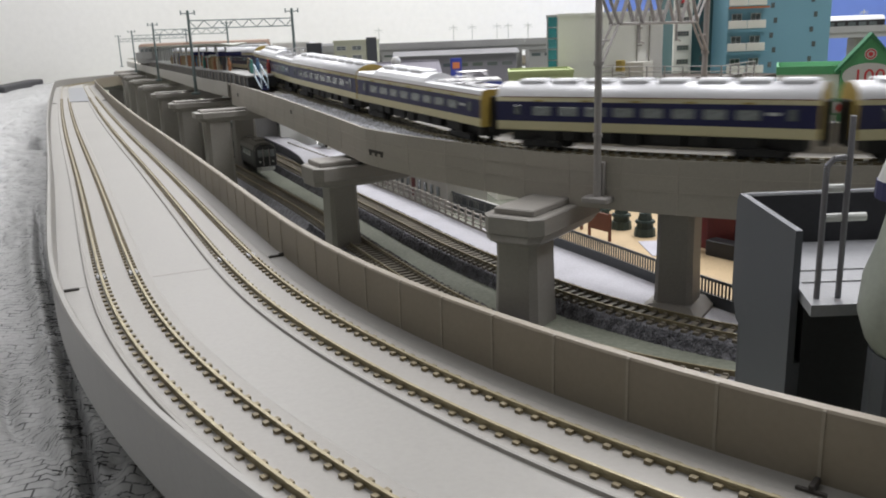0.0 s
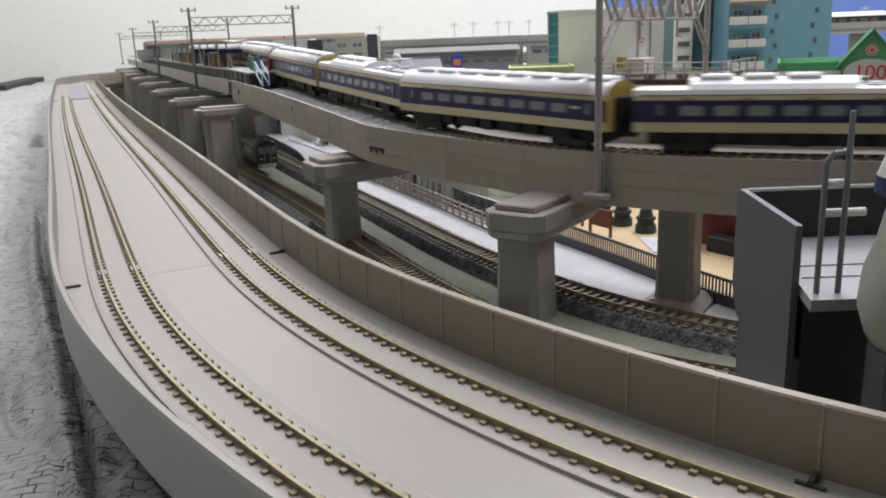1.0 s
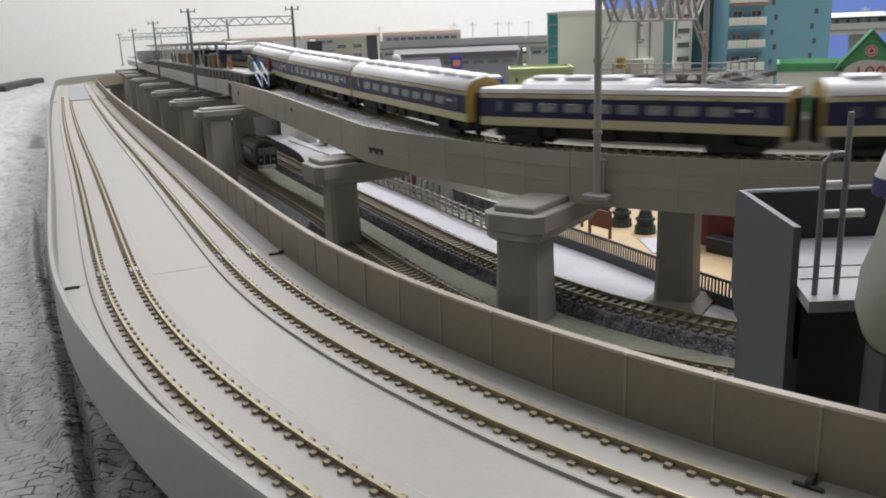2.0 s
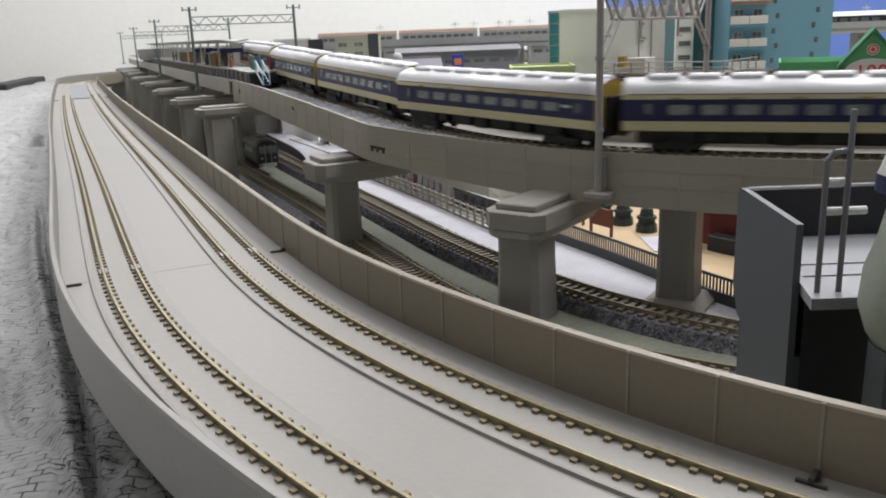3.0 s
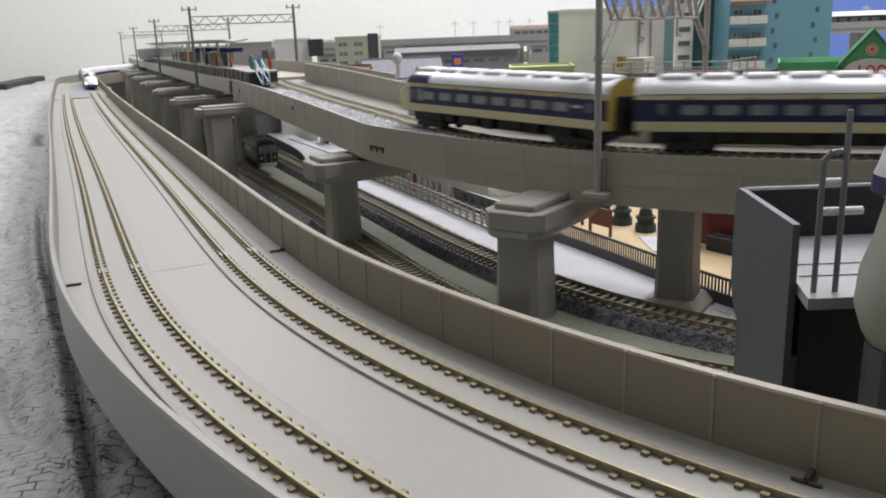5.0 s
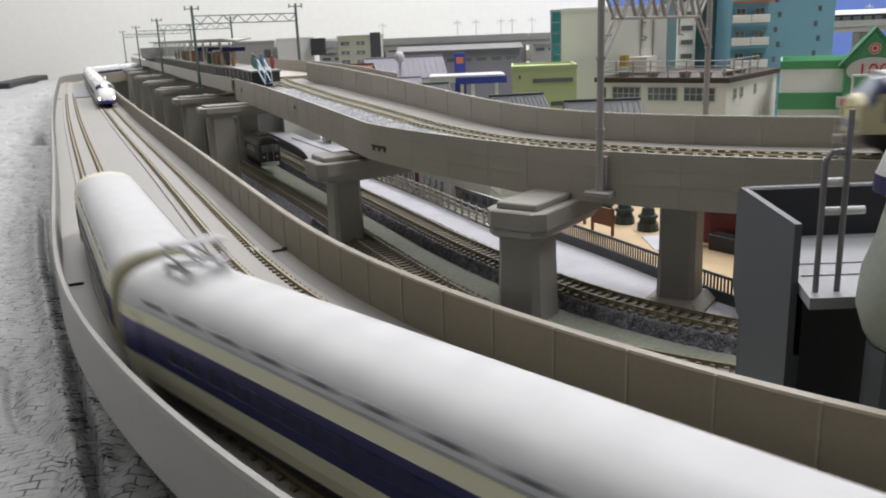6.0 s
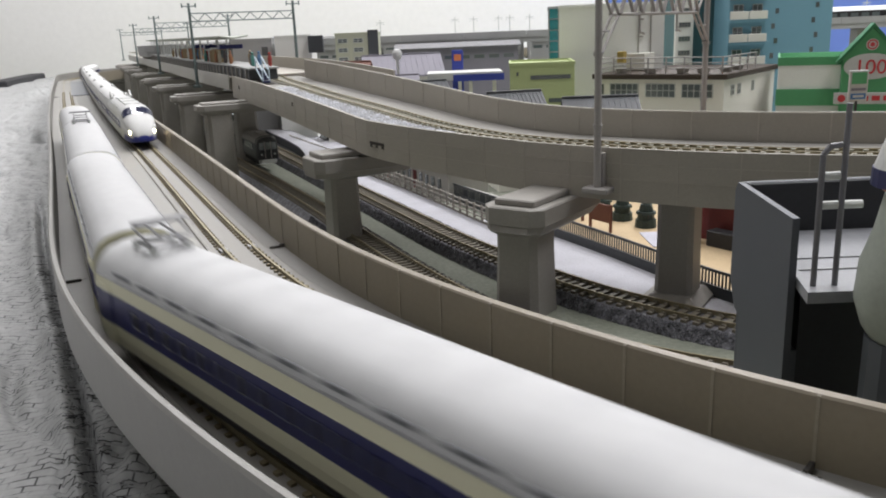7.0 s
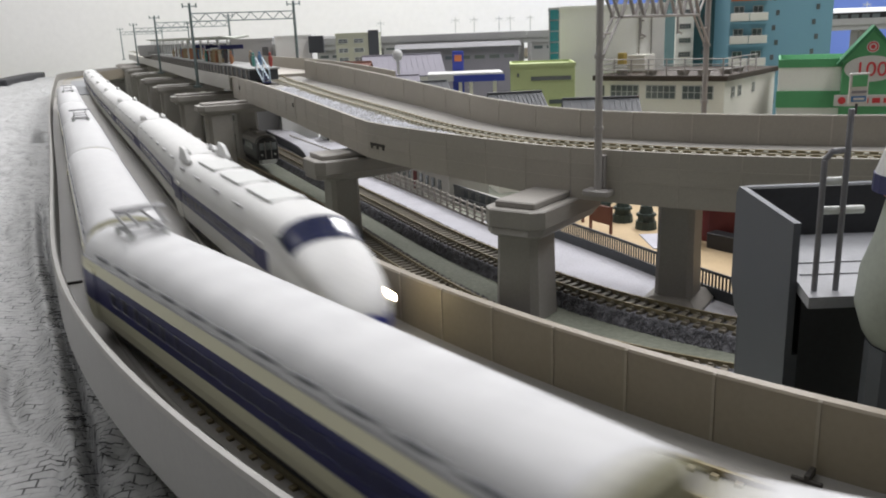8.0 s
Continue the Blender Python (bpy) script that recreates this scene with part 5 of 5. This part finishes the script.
def motions():
    for ob, line, law, half, off, away in TRAINS:
        walk(ob, [(i * .2, ride(line, law(i * .2), half, off, away)) for i in range(41)])


# ---- model town behind the line ----
CREAM_WALL = material("cream_wall", (0.80, 0.785, 0.72), .7, vary=.05, coarse=20)
WHITE_WALL = material("white_building_wall", (0.85, 0.855, 0.83), .7, vary=.04, coarse=15)
LIME = material("lime_green_wall", (0.47, 0.54, 0.27), .7, vary=.06)
DEEP_TEAL = material("dark_teal_wall", (0.05, 0.13, 0.14), .55, vary=.1)
TEAL_GLASS = material("teal_glass", (0.02, 0.19, 0.20), .15, vary=.2, coat=.4)
SKY_WALL = material("blue_grey_wall", (0.19, 0.38, 0.48), .6, vary=.05, coarse=12)
GREEN = material("shop_green", (0.09, 0.34, 0.15), .5, vary=.06)
ROOF_TILE = material("dark_grey_roof", (0.055, 0.06, 0.068), .6, vary=.15)
PURPLE_ROOF = material("lilac_grey_roof", (0.22, 0.21, 0.25), .6, vary=.1)
SIGN_BLUE = material("sign_blue", (0.03, 0.05, 0.32), .45)
SIGN_RED = material("sign_red", (0.55, 0.04, 0.05), .5)
DARK_BROWN = material("dark_brown_band", (0.05, 0.035, 0.025), .6)
FAR_GREY = material("far_grey", (0.36, 0.36, 0.36), .7, vary=.1)


def window(p, x, z, w, h, y=0.0, mat=GLASS, frame_mat=None, bars=0, turn=0):
    """A framed pane on the plane y of a building, facing -y; turn 90 puts it on the +x side at x."""
    bm = bmesh.new()
    m = Matrix.Translation((x, y, 0)) @ Matrix.Rotation(radians(turn), 4, "Z")
    box(bm, -w / 2, -.3, z - h / 2, w / 2, .3, z + h / 2, m)
    pane = part("window", bm, mat, p)
    if frame_mat:
        bm = bmesh.new()
        t = .5
        for a in ((-w / 2, z - h / 2, w / 2, z - h / 2 + t), (-w / 2, z + h / 2 - t, w / 2, z + h / 2), (-w / 2, z - h / 2, -w / 2 + t, z + h / 2), (w / 2 - t, z - h / 2, w / 2, z + h / 2)):
            box(bm, a[0], -.7, a[1], a[2], .1, a[3], m)
        for i in range(bars):
            e = -w / 2 + w * (i + 1) / (bars + 1)
            box(bm, e - .2, -.6, z - h / 2, e + .2, .1, z + h / 2, m)
        if bars:
            box(bm, -w / 2, -.6, z - .2, w / 2, .1, z + .2, m)
        part("window_frame", bm, frame_mat, pane)


def house(name, label, x, y, rz, w, d, z1, mat, cat="building", base=0, roof=None, parapet=1.5):
    """A flat-roofed block; its near left foot corner is the origin."""
    b = empty(name, x, y, base, rz, label, cat)
    bm = bmesh.new()
    box(bm, 0, 0, 0, w, d, z1, None, .3)
    part("wall", bm, mat, b)
    if parapet:
        bm = bmesh.new()
        for a in ((-.5, -.5, w + .5, 1), (-.5, d - 1, w + .5, d + .5), (-.5, 1, 1, d - 1), (w - 1, 1, w + .5, d - 1)):
            box(bm, a[0], a[1], z1 - 1, a[2], a[3], z1 + parapet)
        part("parapet", bm, roof or mat, b)
    return b


def pitched(name, label, x, y, rz, w, d, z0, z1, roofmat, wallmat=CREAM_WALL, over=3, ribs=14):
    """A gabled house: ridge along x."""
    b = empty(name, x, y, 0, rz, label, "house", "town houses")
    bm = bmesh.new()
    loft(bm, [[(xx, 0, 0), (xx, 0, z0), (xx, d / 2, z1 - 1), (xx, d, z0), (xx, d, 0)] for xx in (0, w)])
    part("wall", bm, wallmat, b)
    bm = bmesh.new()
    k = (z1 - z0) / (d / 2)
    loft(bm, [[(xx, -over, z0 - over * k), (xx, d / 2, z1), (xx, d + over, z0 - over * k), (xx, d + over, z0 - over * k + 1.2), (xx, d / 2, z1 + 1.3), (xx, -over, z0 - over * k + 1.2)] for xx in (-over, w + over)])
    roof = part("roof", bm, roofmat, b)
    for i in range(ribs):
        bm = bmesh.new()
        xx = -over + (w + 2 * over) * (i + .5) / ribs
        loft(bm, [[(xx + e, -over, z0 - over * k + 1.1), (xx + e, d / 2, z1 + 1.2), (xx + e, d / 2, z1 + 1.8), (xx + e, -over, z0 - over * k + 1.7)] for e in (-.35, .35)])
        part("tile_rib", bm, roofmat, roof)
    bm = bmesh.new()
    box(bm, -over, d / 2 - 1.2, z1 + .8, w + over, d / 2 + 1.2, z1 + 2.4, None, .4)
    part("ridge", bm, roofmat, roof)
    for i in range(3):
        window(b, w * (i + .5) / 3, z0 * .7, 8, 7, 0, GLASS, PALE)
    return b


def lettering(text, size, m, mat, name, parent, label=""):
    cu = bpy.data.curves.new(name, "FONT")
    cu.body, cu.size, cu.extrude, cu.align_x = text, size * MM, .0002, "CENTER"
    cu.materials.append(mat)
    ob = new(name, cu)
    ob.parent = parent
    ob.matrix_basis = m
    return ob


FAR_LINE = Free([(-260, 2450), (-470, 1900), (-520, 1560), (-480, 1400), (-300, 1366), (0, 1366), (2400, 1366)], 97)


def town():
    # tall white block
    b = house("white_block", "tall plain white office block with thin pipes", 104, 717, -8.5, 87, 60, 127, WHITE_WALL)
    for x, z0, z1 in ((66, 60, 122), (76, 70, 124)):
        bm = bmesh.new()
        rod(bm, (x, -.8, z0), (x, -.8, z1), .6, 6)
        part("pipe", bm, PIER, b)
    for z in (84, 100, 114):
        bm = bmesh.new()
        box(bm, 66, -1.6, z, 70, 0, z + 1.2)
        part("pipe_bracket", bm, PIER, b)
    for i in range(6):
        for k in range(4):
            window(b, 84 - .9, 20 + i * 17, 7, 8, 9 + k * 14, GLASS, PALE, turn=90)
    # slim teal glass block
    b = house("glass_block", "slim office block with teal glass and brown foot", 106, 800, -7, 18, 40, 128, FAR_GREY)
    for i in range(5):
        bm = bmesh.new()
        box(bm, 1.2, -.8, 128 - 10 * (i + 1) + .6, 9, .2, 128 - 10 * i - .6)
        part("window", bm, TEAL_GLASS, b)
        bm = bmesh.new()
        box(bm, 9.6, -.8, 128 - 10 * (i + 1) + .6, 17, .2, 128 - 10 * i - .6)
        part("window", bm, TEAL_GLASS, b)
    bm = bmesh.new()
    box(bm, -1, -3, 0, 20, 0, 74, None, .3)
    part("brick_foot", bm, BROWN, b)
    # low lime green block
    b = house("lime_block", "low lime green building with dark window slots", 56, 650, -5, 50, 60, 84, LIME, roof=LIME)
    for z, x0, x1 in ((74, 16, 47), (56, 30, 49)):
        bm = bmesh.new()
        box(bm, x0, -.5, z - 1.6, x1, .4, z + 1.6)
        part("window", bm, GLASS, b)
    window(b, 6, 77, 1.6, 3)
    # teal tower with cream front
    b = house("teal_tower", "dark teal apartment tower with cream window strip", 227, 805, 0, 56, 50, 168, DEEP_TEAL)
    bm = bmesh.new()
    box(bm, -.4, -3, 0, 17, 0, 160, None, .3)
    part("cream_front", bm, CREAM_WALL, b)
    for i in range(9):
        window(b, 8.5, 30 + i * 13, 11, 4.6, -3, GLASS, PIER, 3)
    for i in range(8):
        window(b, 27, 36 + i * 16, 2.4, 5)
    bm = bmesh.new()
    loft(bm, [[(4, y, 136), (13, y, 136), (8.5, y, 146)] for y in (-4, -3.2)])
    part("sign", bm, SIGN_RED, b)
    # blue tower with balconies
    b = house("blue_tower", "blue-grey apartment tower with cream balconies", 264, 763, 0, 93, 55, 165, SKY_WALL)
    for i in range(6):
        z = 32 + i * 19.7
        bm = bmesh.new()
        box(bm, -2, -8, z - 1, 34, 0, z, None, .2)
        slab = part("balcony", bm, SKY_WALL, b)
        for e in (0, 17):
            bm = bmesh.new()
            box(bm, -2 + e, -8.6, z, 15 + e - .5, -7.6, z + 7, None, .3)
            part("balcony_front", bm, CREAM_WALL, slab)
        bm = bmesh.new()
        box(bm, -2.2, -8.4, z - 2.4, 34.2, -7.8, z - 1)
        part("edge_band", bm, ORANGE if i == 5 else SKY_WALL, slab)
        for x in (8, 25):
            window(b, x, z + 8, 9, 10, 0, GLASS, PALE, 1)
    for i in range(10):
        for x in (40, 76):
            window(b, x + (i % 2) * 3, 26 + i * 13 + (4 if x > 50 else 0), 3.2, 4.6)
    # corner building with roof terrace
    b = empty("corner_building", 209, 607, 5.5, -37.7, "off-white corner building with brown roof edge and terrace", "building")
    bm = bmesh.new()
    box(bm, -104, 0, -5.5, 0, 124, 64, None, .3)
    part("wall", bm, CREAM_WALL, b)
    bm = bmesh.new()
    box(bm, -106, -2.5, 64, 2.5, 126, 68, None, .4)
    part("roof_edge", bm, DARK_BROWN, b)
    for x0 in (-92, -62, -33):
        window(b, x0 + 13, 55.5, 24, 10.5, 0, GLASS, PALE, 4)
        window(b, x0 + 13, 22, 24, 13, 0, GLASS, PALE, 4)
    window(b, -99, 56, 5, 8)
    for y, w in ((14, 7), (29, 7), (62, 5)):
        window(b, 0, 55, w, 8, y + 4, GLASS, PALE, 1, turn=90)
    for z in (72, 76, 80):
        bm = bmesh.new()
        for a in (((-103, 1, z), (-2, 1, z)), ((-2, 1, z), (-2, 80, z)), ((-103, 1, z), (-103, 80, z))):
            rod(bm, *a, .45, 5)
        part("terrace_rail", bm, PALE_MAST, b)
    for i in range(8):
        bm = bmesh.new()
        rod(bm, (-103 + i * 14.4, 1, 68), (-103 + i * 14.4, 1, 80.5), .6, 6)
        part("rail_post", bm, PALE_MAST, b)
    for i in range(5):
        bm = bmesh.new()
        rod(bm, (-2, 1 + i * 19, 68), (-2, 1 + i * 19, 80.5), .6, 6)
        part("rail_post", bm, PALE_MAST, b)
    for x, y in ((-84, 6), (-60, 6), (-34, 6), (-18, 6), (-8, 26), (-8, 52)):
        bm = bmesh.new()
        rod(bm, (x, y, 68.4), (x, y, 72), 4.2, 9, 5)
        part("planter", bm, PIER, b)
    bm = bmesh.new()
    box(bm, -96, 40, 68.4, -80, 60, 82, None, .4)
    part("roof_hut", bm, CREAM_WALL, b)
    bm = bmesh.new()
    box(bm, -100, 30, 74, -94, 36, 84, None, .4)
    part("water_tank", bm, OCHRE, b)
    # green shop with gable
    b = house("discount_shop", "white shop hall with green roof, green band and gable sign", 252, 617, -22, 150, 80, 78, WHITE_WALL, cat="shop", roof=GREEN, parapet=5)
    bm = bmesh.new()
    box(bm, -.8, -1.5, 48, 150, .2, 60)
    part("green_band", bm, GREEN, b)
    for i in range(6):
        bm = bmesh.new()
        n = 12
        pts = [(math.cos(q * math.pi / n) * 9.5, math.sin(q * math.pi / n) * 11 + 32) for q in range(n + 1)]
        loft(bm, [[(14 + i * 23 + px, y, pz) for px, pz in [(9.5, 20)] + pts + [(-9.5, 20)]] for y in (-.9, .3)])
        part("arched_window", bm, GLASS, b)
    bm = bmesh.new()
    loft(bm, [[(42, y, 30), (42, y, 82), (60, y, 102), (78, y, 82), (78, y, 30)] for y in (-10, 12)])
    gable = part("gable", bm, GREEN, b)
    for sg in (-1, 1):
        bm = bmesh.new()
        loft(bm, [[(60 - sg * 21, y, 77.5), (60, y, 102.5), (60, y, 105.5), (60 - sg * 22, y, 79.5)] for y in (-12, 12)])
        part("verge", bm, material("verge_green", (0.03, 0.17, 0.07), .5) if sg < 0 else bpy.data.materials["verge_green"], gable)
    bm = bmesh.new()
    loft(bm, [[(60 + 17 * math.cos(q * math.pi / 14), y, 76 + 9 * math.sin(q * math.pi / 14)) for q in range(28)] for y in (-10.9, -10)])
    part("oval_sign", bm, WHITE, gable)
    lettering("100", 14, pose(60 * MM, -11.2 * MM, 71 * MM, 90), SIGN_RED, "sign_lettering", gable)
    bm = bmesh.new()
    loft(bm, [[(60 + 4 * math.cos(q * math.pi / 10), y, 91 + 4 * math.sin(q * math.pi / 10)) for q in range(20)] for y in (-10.8, -10)])
    mark = part("round_mark", bm, WHITE, gable)
    for r0, r1 in ((3.4, 2.5), (1.5, 0.0)):
        bm = bmesh.new()
        n = 20
        outer = [[(60 + r * math.cos(q * math.pi / 10), -10.95, 91 + r * math.sin(q * math.pi / 10)) for q in range(n)] for r in (r0, max(r1, .05))]
        back = [[(x, y + .2, z) for x, y, z in rg] for rg in outer]
        loft(bm, [outer[0], outer[1], back[1], back[0], outer[0]], caps=False)
        part("ring", bm, SIGN_RED, mark)
    bm = bmesh.new()
    box(bm, 38, -12, 50, 110, -10.4, 58, None, .2)
    board_ = part("sign_board", bm, WHITE, gable)
    for i in range(8):
        bm = bmesh.new()
        box(bm, 48 + i * 7.2, -12.5, 52.4, 53 + i * 7.2, -12, 55.8)
        part("lettering_bar", bm, SIGN_RED, board_)
    bm = bmesh.new()
    rod(bm, (43, -12.6, 54), (43, -12, 54), 2.6, 12)
    part("mark", bm, SIGN_RED, board_)
    # shop sign on a pole
    s = empty("pole_sign", 215.5, 425, 0, 0, "white and green shop sign on a dark pole", "sign")
    bm = bmesh.new()
    rod(bm, (0, .6, 0), (0, .6, 70), .7, 8)
    part("pole", bm, ROOF_TILE, s)
    bm = bmesh.new()
    box(bm, -4.8, -.8, 69, 4.8, .8, 84.5, None, .3)
    panel = part("panel", bm, WHITE, s)
    for z0, z1, m in ((77.6, 83.4, GREEN), (70.0, 72.8, material("bright_sign_blue", (0.04, 0.17, 0.42), .45)), (74.2, 75.6, PURPLE_ROOF)):
        bm = bmesh.new()
        box(bm, -3.8, -1.1, z0, 3.8, -.7, z1)
        part("colour_field", bm, m, panel)
    bm = bmesh.new()
    box(bm, -2.8, -1.35, 70.8, 2.8, -1, 72.0)
    part("lettering_bar", bm, WHITE, panel)
    # houses and roofs
    pitched("tiled_house", "house with dark grey ribbed tile roof", 86, 548, -4, 46, 40, 51, 63, ROOF_TILE)
    pitched("tiled_house", "small house with dark grey roof", 40, 570, 10, 34, 34, 57, 67, ROOF_TILE)
    pitched("tiled_house", "house with dark slate roof", -36, 712, 12, 46, 44, 57, 68, ROOF_TILE)
    pitched("grey_hall", "long hall with lilac-grey pitched roof", -78, 915, 8, 84, 70, 66, 86, PURPLE_ROOF)
    pitched("tiled_house", "house with brown roof behind the station", -120, 880, -8, 44, 40, 70, 82, BROWN)
    pitched("tiled_house", "house with pale grey roof", -60, 800, 5, 40, 40, 60, 70, PURPLE_ROOF)
    # filling station
    g = empty("filling_station", -10, 770, 0, 0, "filling station with white canopy and blue fascia", "filling station")
    bm = bmesh.new()
    box(bm, 0, 0, 67, 70, 45, 74, None, .4)
    part("canopy", bm, WHITE, g)
    bm = bmesh.new()
    box(bm, 24, -1, 66, 71, 0, 72)
    part("fascia", bm, SIGN_BLUE, g)
    for x in (30, 40, 62):
        bm = bmesh.new()
        box(bm, x - 1.6, 3, 0, x + 1.6, 6, 67)
        part("post", bm, CREAM_WALL, g)
    bm = bmesh.new()
    box(bm, 24, 46, 0, 35, 50, 93, None, .4)
    sg = part("sign_tower", bm, SIGN_BLUE, g)
    bm = bmesh.new()
    box(bm, 26, 45.4, 83, 33, 46, 89, None, .3)
    part("sign_mark", bm, ORANGE, sg)
    k = empty("storage_tank", -41, 860, 0, 0, "small white storage tank standing behind the roofs", "tank")
    bm = bmesh.new()
    rings = []
    for z, r in ((0, 1.6), (84, 1.6), (86, 4), (91, 5.2), (94.5, 3.6), (95.5, 1.5)):
        rings.append([(r * math.cos(q * math.pi / 7), r * math.sin(q * math.pi / 7), z) for q in range(14)])
    loft(bm, rings)
    part("shell", bm, WHITE, k, smooth=True)
    # blocks beyond the station
    b = house("cream_block", "pale green block of flats with dark windows", -124, 1030, 0, 52, 50, 112, material("pale_olive_wall", (0.42, 0.43, 0.33), .7))
    bm = bmesh.new()
    box(bm, 40, -1, 60, 52.6, 0, 116, None, .2)
    part("dark_stair", bm, ROOF_TILE, b)
    for z in (82, 93, 104):
        for x in (9, 28):
            window(b, x, z, 12, 5.4, 0, GLASS, PALE, 1)
    b = house("white_shop_block", "white shop block with dark sign and coloured awning", -178, 926, 0, 40, 40, 112, WHITE_WALL)
    bm = bmesh.new()
    box(bm, 38, -8, 94, 54, 0, 112, None, .3)
    part("dark_sign", bm, ROOF_TILE, b)
    bm = bmesh.new()
    box(bm, 4, -4, 80, 30, 0, 85, None, .3)
    part("awning", bm, ORANGE, b)
    bm = bmesh.new()
    box(bm, 26, -4.4, 78, 52, -.4, 83, None, .3)
    part("awning", bm, material("lilac_awning", (0.25, 0.24, 0.45), .6), b)
    b = house("grey_block", "grey concrete block with dark opening", -230, 940, 0, 46, 40, 110, FAR_GREY)
    window(b, 38, 96, 7, 12)
    # far station halls and raised line
    for i, (x, y, w, z1, m) in enumerate(((-420, 1560, 330, 84, FAR_GREY), (-96, 1500, 250, 96, FAR_GREY), (160, 1440, 160, 90, FAR_GREY), (-60, 1250, 180, 84, PURPLE_ROOF))):
        b = house("far_hall", "long grey hall far behind the town", x, y, 0, w, 60, z1, m, cat="hall")
        b["group"] = "far halls"
        for k in range(int(w / 22)):
            window(b, 12 + k * 22, z1 - 12, 15, 5)
        bm = bmesh.new()
        loft(bm, [[(xx, -6, z1 + 1.6), (xx, 30, z1 + 8), (xx, 66, z1 + 1.6), (xx, 66, z1 + 3), (xx, 30, z1 + 9.4), (xx, -6, z1 + 3)] for xx in (-4, w + 4)])
        part("roof", bm, material("far_roof_grey", (0.17, 0.17, 0.18), .7) if i == 0 else bpy.data.materials["far_roof_grey"], b)
    v = empty("far_viaduct", label="long low grey viaduct far behind the town", category="viaduct")
    bm = bmesh.new()
    sweep(bm, FAR_LINE, 0, FAR_LINE.end, 60, [(-22, -9), (-22, 0), (22, 0), (22, -9)])
    part("deck", bm, FAR_GREY, v)
    q = 0
    while q + 100 < FAR_LINE.end:
        bm = bmesh.new()
        sweep(bm, FAR_LINE, q, q + 99.5, 25, [(22, -1), (22, 9), (23.5, 9), (23.5, -1)])
        part("parapet_panel", bm, FAR_GREY, v)
        if q % 200 == 0:
            x, y, *_ = FAR_LINE.at(q + 40)
            bm = bmesh.new()
            box(bm, x - 8, y - 14, 0, x + 8, y + 14, 88, None, 2)
            part("pillar", bm, PIER, v)
        q += 100
    for x in (-90, 30, 60, 100, 118, 150, 560, 590, 690):
        g = empty("far_mast", x, 1362, 97, 0, "thin pale catenary mast far off", "mast", "far masts")
        bm = bmesh.new()
        rod(bm, (0, 0, 0), (0, 0, 34), .7, 6)
        part("pole", bm, PALE, g)
        bm = bmesh.new()
        rod(bm, (-7, 0, 30), (7, 0, 30), .5, 5)
        rod(bm, (-7, 0, 26), (0, 0, 30), .35, 5)
        rod(bm, (7, 0, 26), (0, 0, 30), .35, 5)
        part("arm", bm, PALE, g)
    # standing silver train far to the right
    c = empty("silver_train", 560, 1320, 97, 0, "standing silver-roofed train on the far viaduct", "train")
    c.matrix_basis = pose(.56, 1.362, .097)
    prof = [(-10, 3), (-10, 18), (-7, 23), (0, 25), (7, 23), (10, 18), (10, 3)]
    bm = bmesh.new()
    loft(bm, [[(x, y, z) for y, z in prof] for x in (-60, 160)], mats=lambda q: 1 if q.z > 17 else 0)
    part("body", bm, [UNDER, SILVER], c)
    for i in range(12):
        bm = bmesh.new()
        box(bm, -52 + i * 17, -10.4, 9, -40 + i * 17, -9.8, 15)
        part("window", bm, GLASS, c)
    bm = bmesh.new()
    box(bm, -58, -7, 0, 158, 7, 3.2)
    part("underframe", bm, UNDER, c)


def far_train_car():
    c = empty("commuter_car", label="commuter train car with rust-orange roof", category="train car", group="far commuter train")
    prof = [(-9.6, 3), (-9.8, 18), (-7, 22), (0, 23.4), (7, 22), (9.8, 18), (9.6, 3)]
    bm = bmesh.new()
    loft(bm, [[(x, y, z) for y, z in prof] for x in (-63, 63)], mats=lambda q: 1 if q.z > 14.5 else 0)
    part("body", bm, [FAR_GREY, material("rust_roof", (0.27, 0.19, 0.145), .6)], c)
    bm = bmesh.new()
    box(bm, -4.5, -.2, -2.2, 4.5, .2, 2.2, None, .3)
    w = part("window", bm, GLASS, c)
    w.matrix_basis = pose(-.052, -.0098, .012)
    for i in range(1, 10):
        piece("window", w.data, c, -52 + i * 11.5, -9.8, 12)
    bm = bmesh.new()
    box(bm, -58, -7, 0, 58, 7, 3.2)
    part("underframe", bm, UNDER, c)
    return c


def far_train():
    first = far_train_car()
    rear = float(FAR_LINE.s[np.argmin(abs(FAR_LINE.x + 115) + (FAR_LINE.y > 1390) * 1e4)])
    cars = [first] + [copy_thing(first, Matrix.Identity(4)) for _ in range(2)]
    for k, ob in enumerate(cars):
        TRAINS.append((ob, FAR_LINE, lambda t, k=k: rear + 155 * (t - 3.5) + 130 * (k + .5), 40, 0, True))


room()
board()
lower_viaduct()
upper_viaduct()
piers()
ground_things()
cloth()
station()
gantries()
tower()
town()
trains()
far_train()
motions()
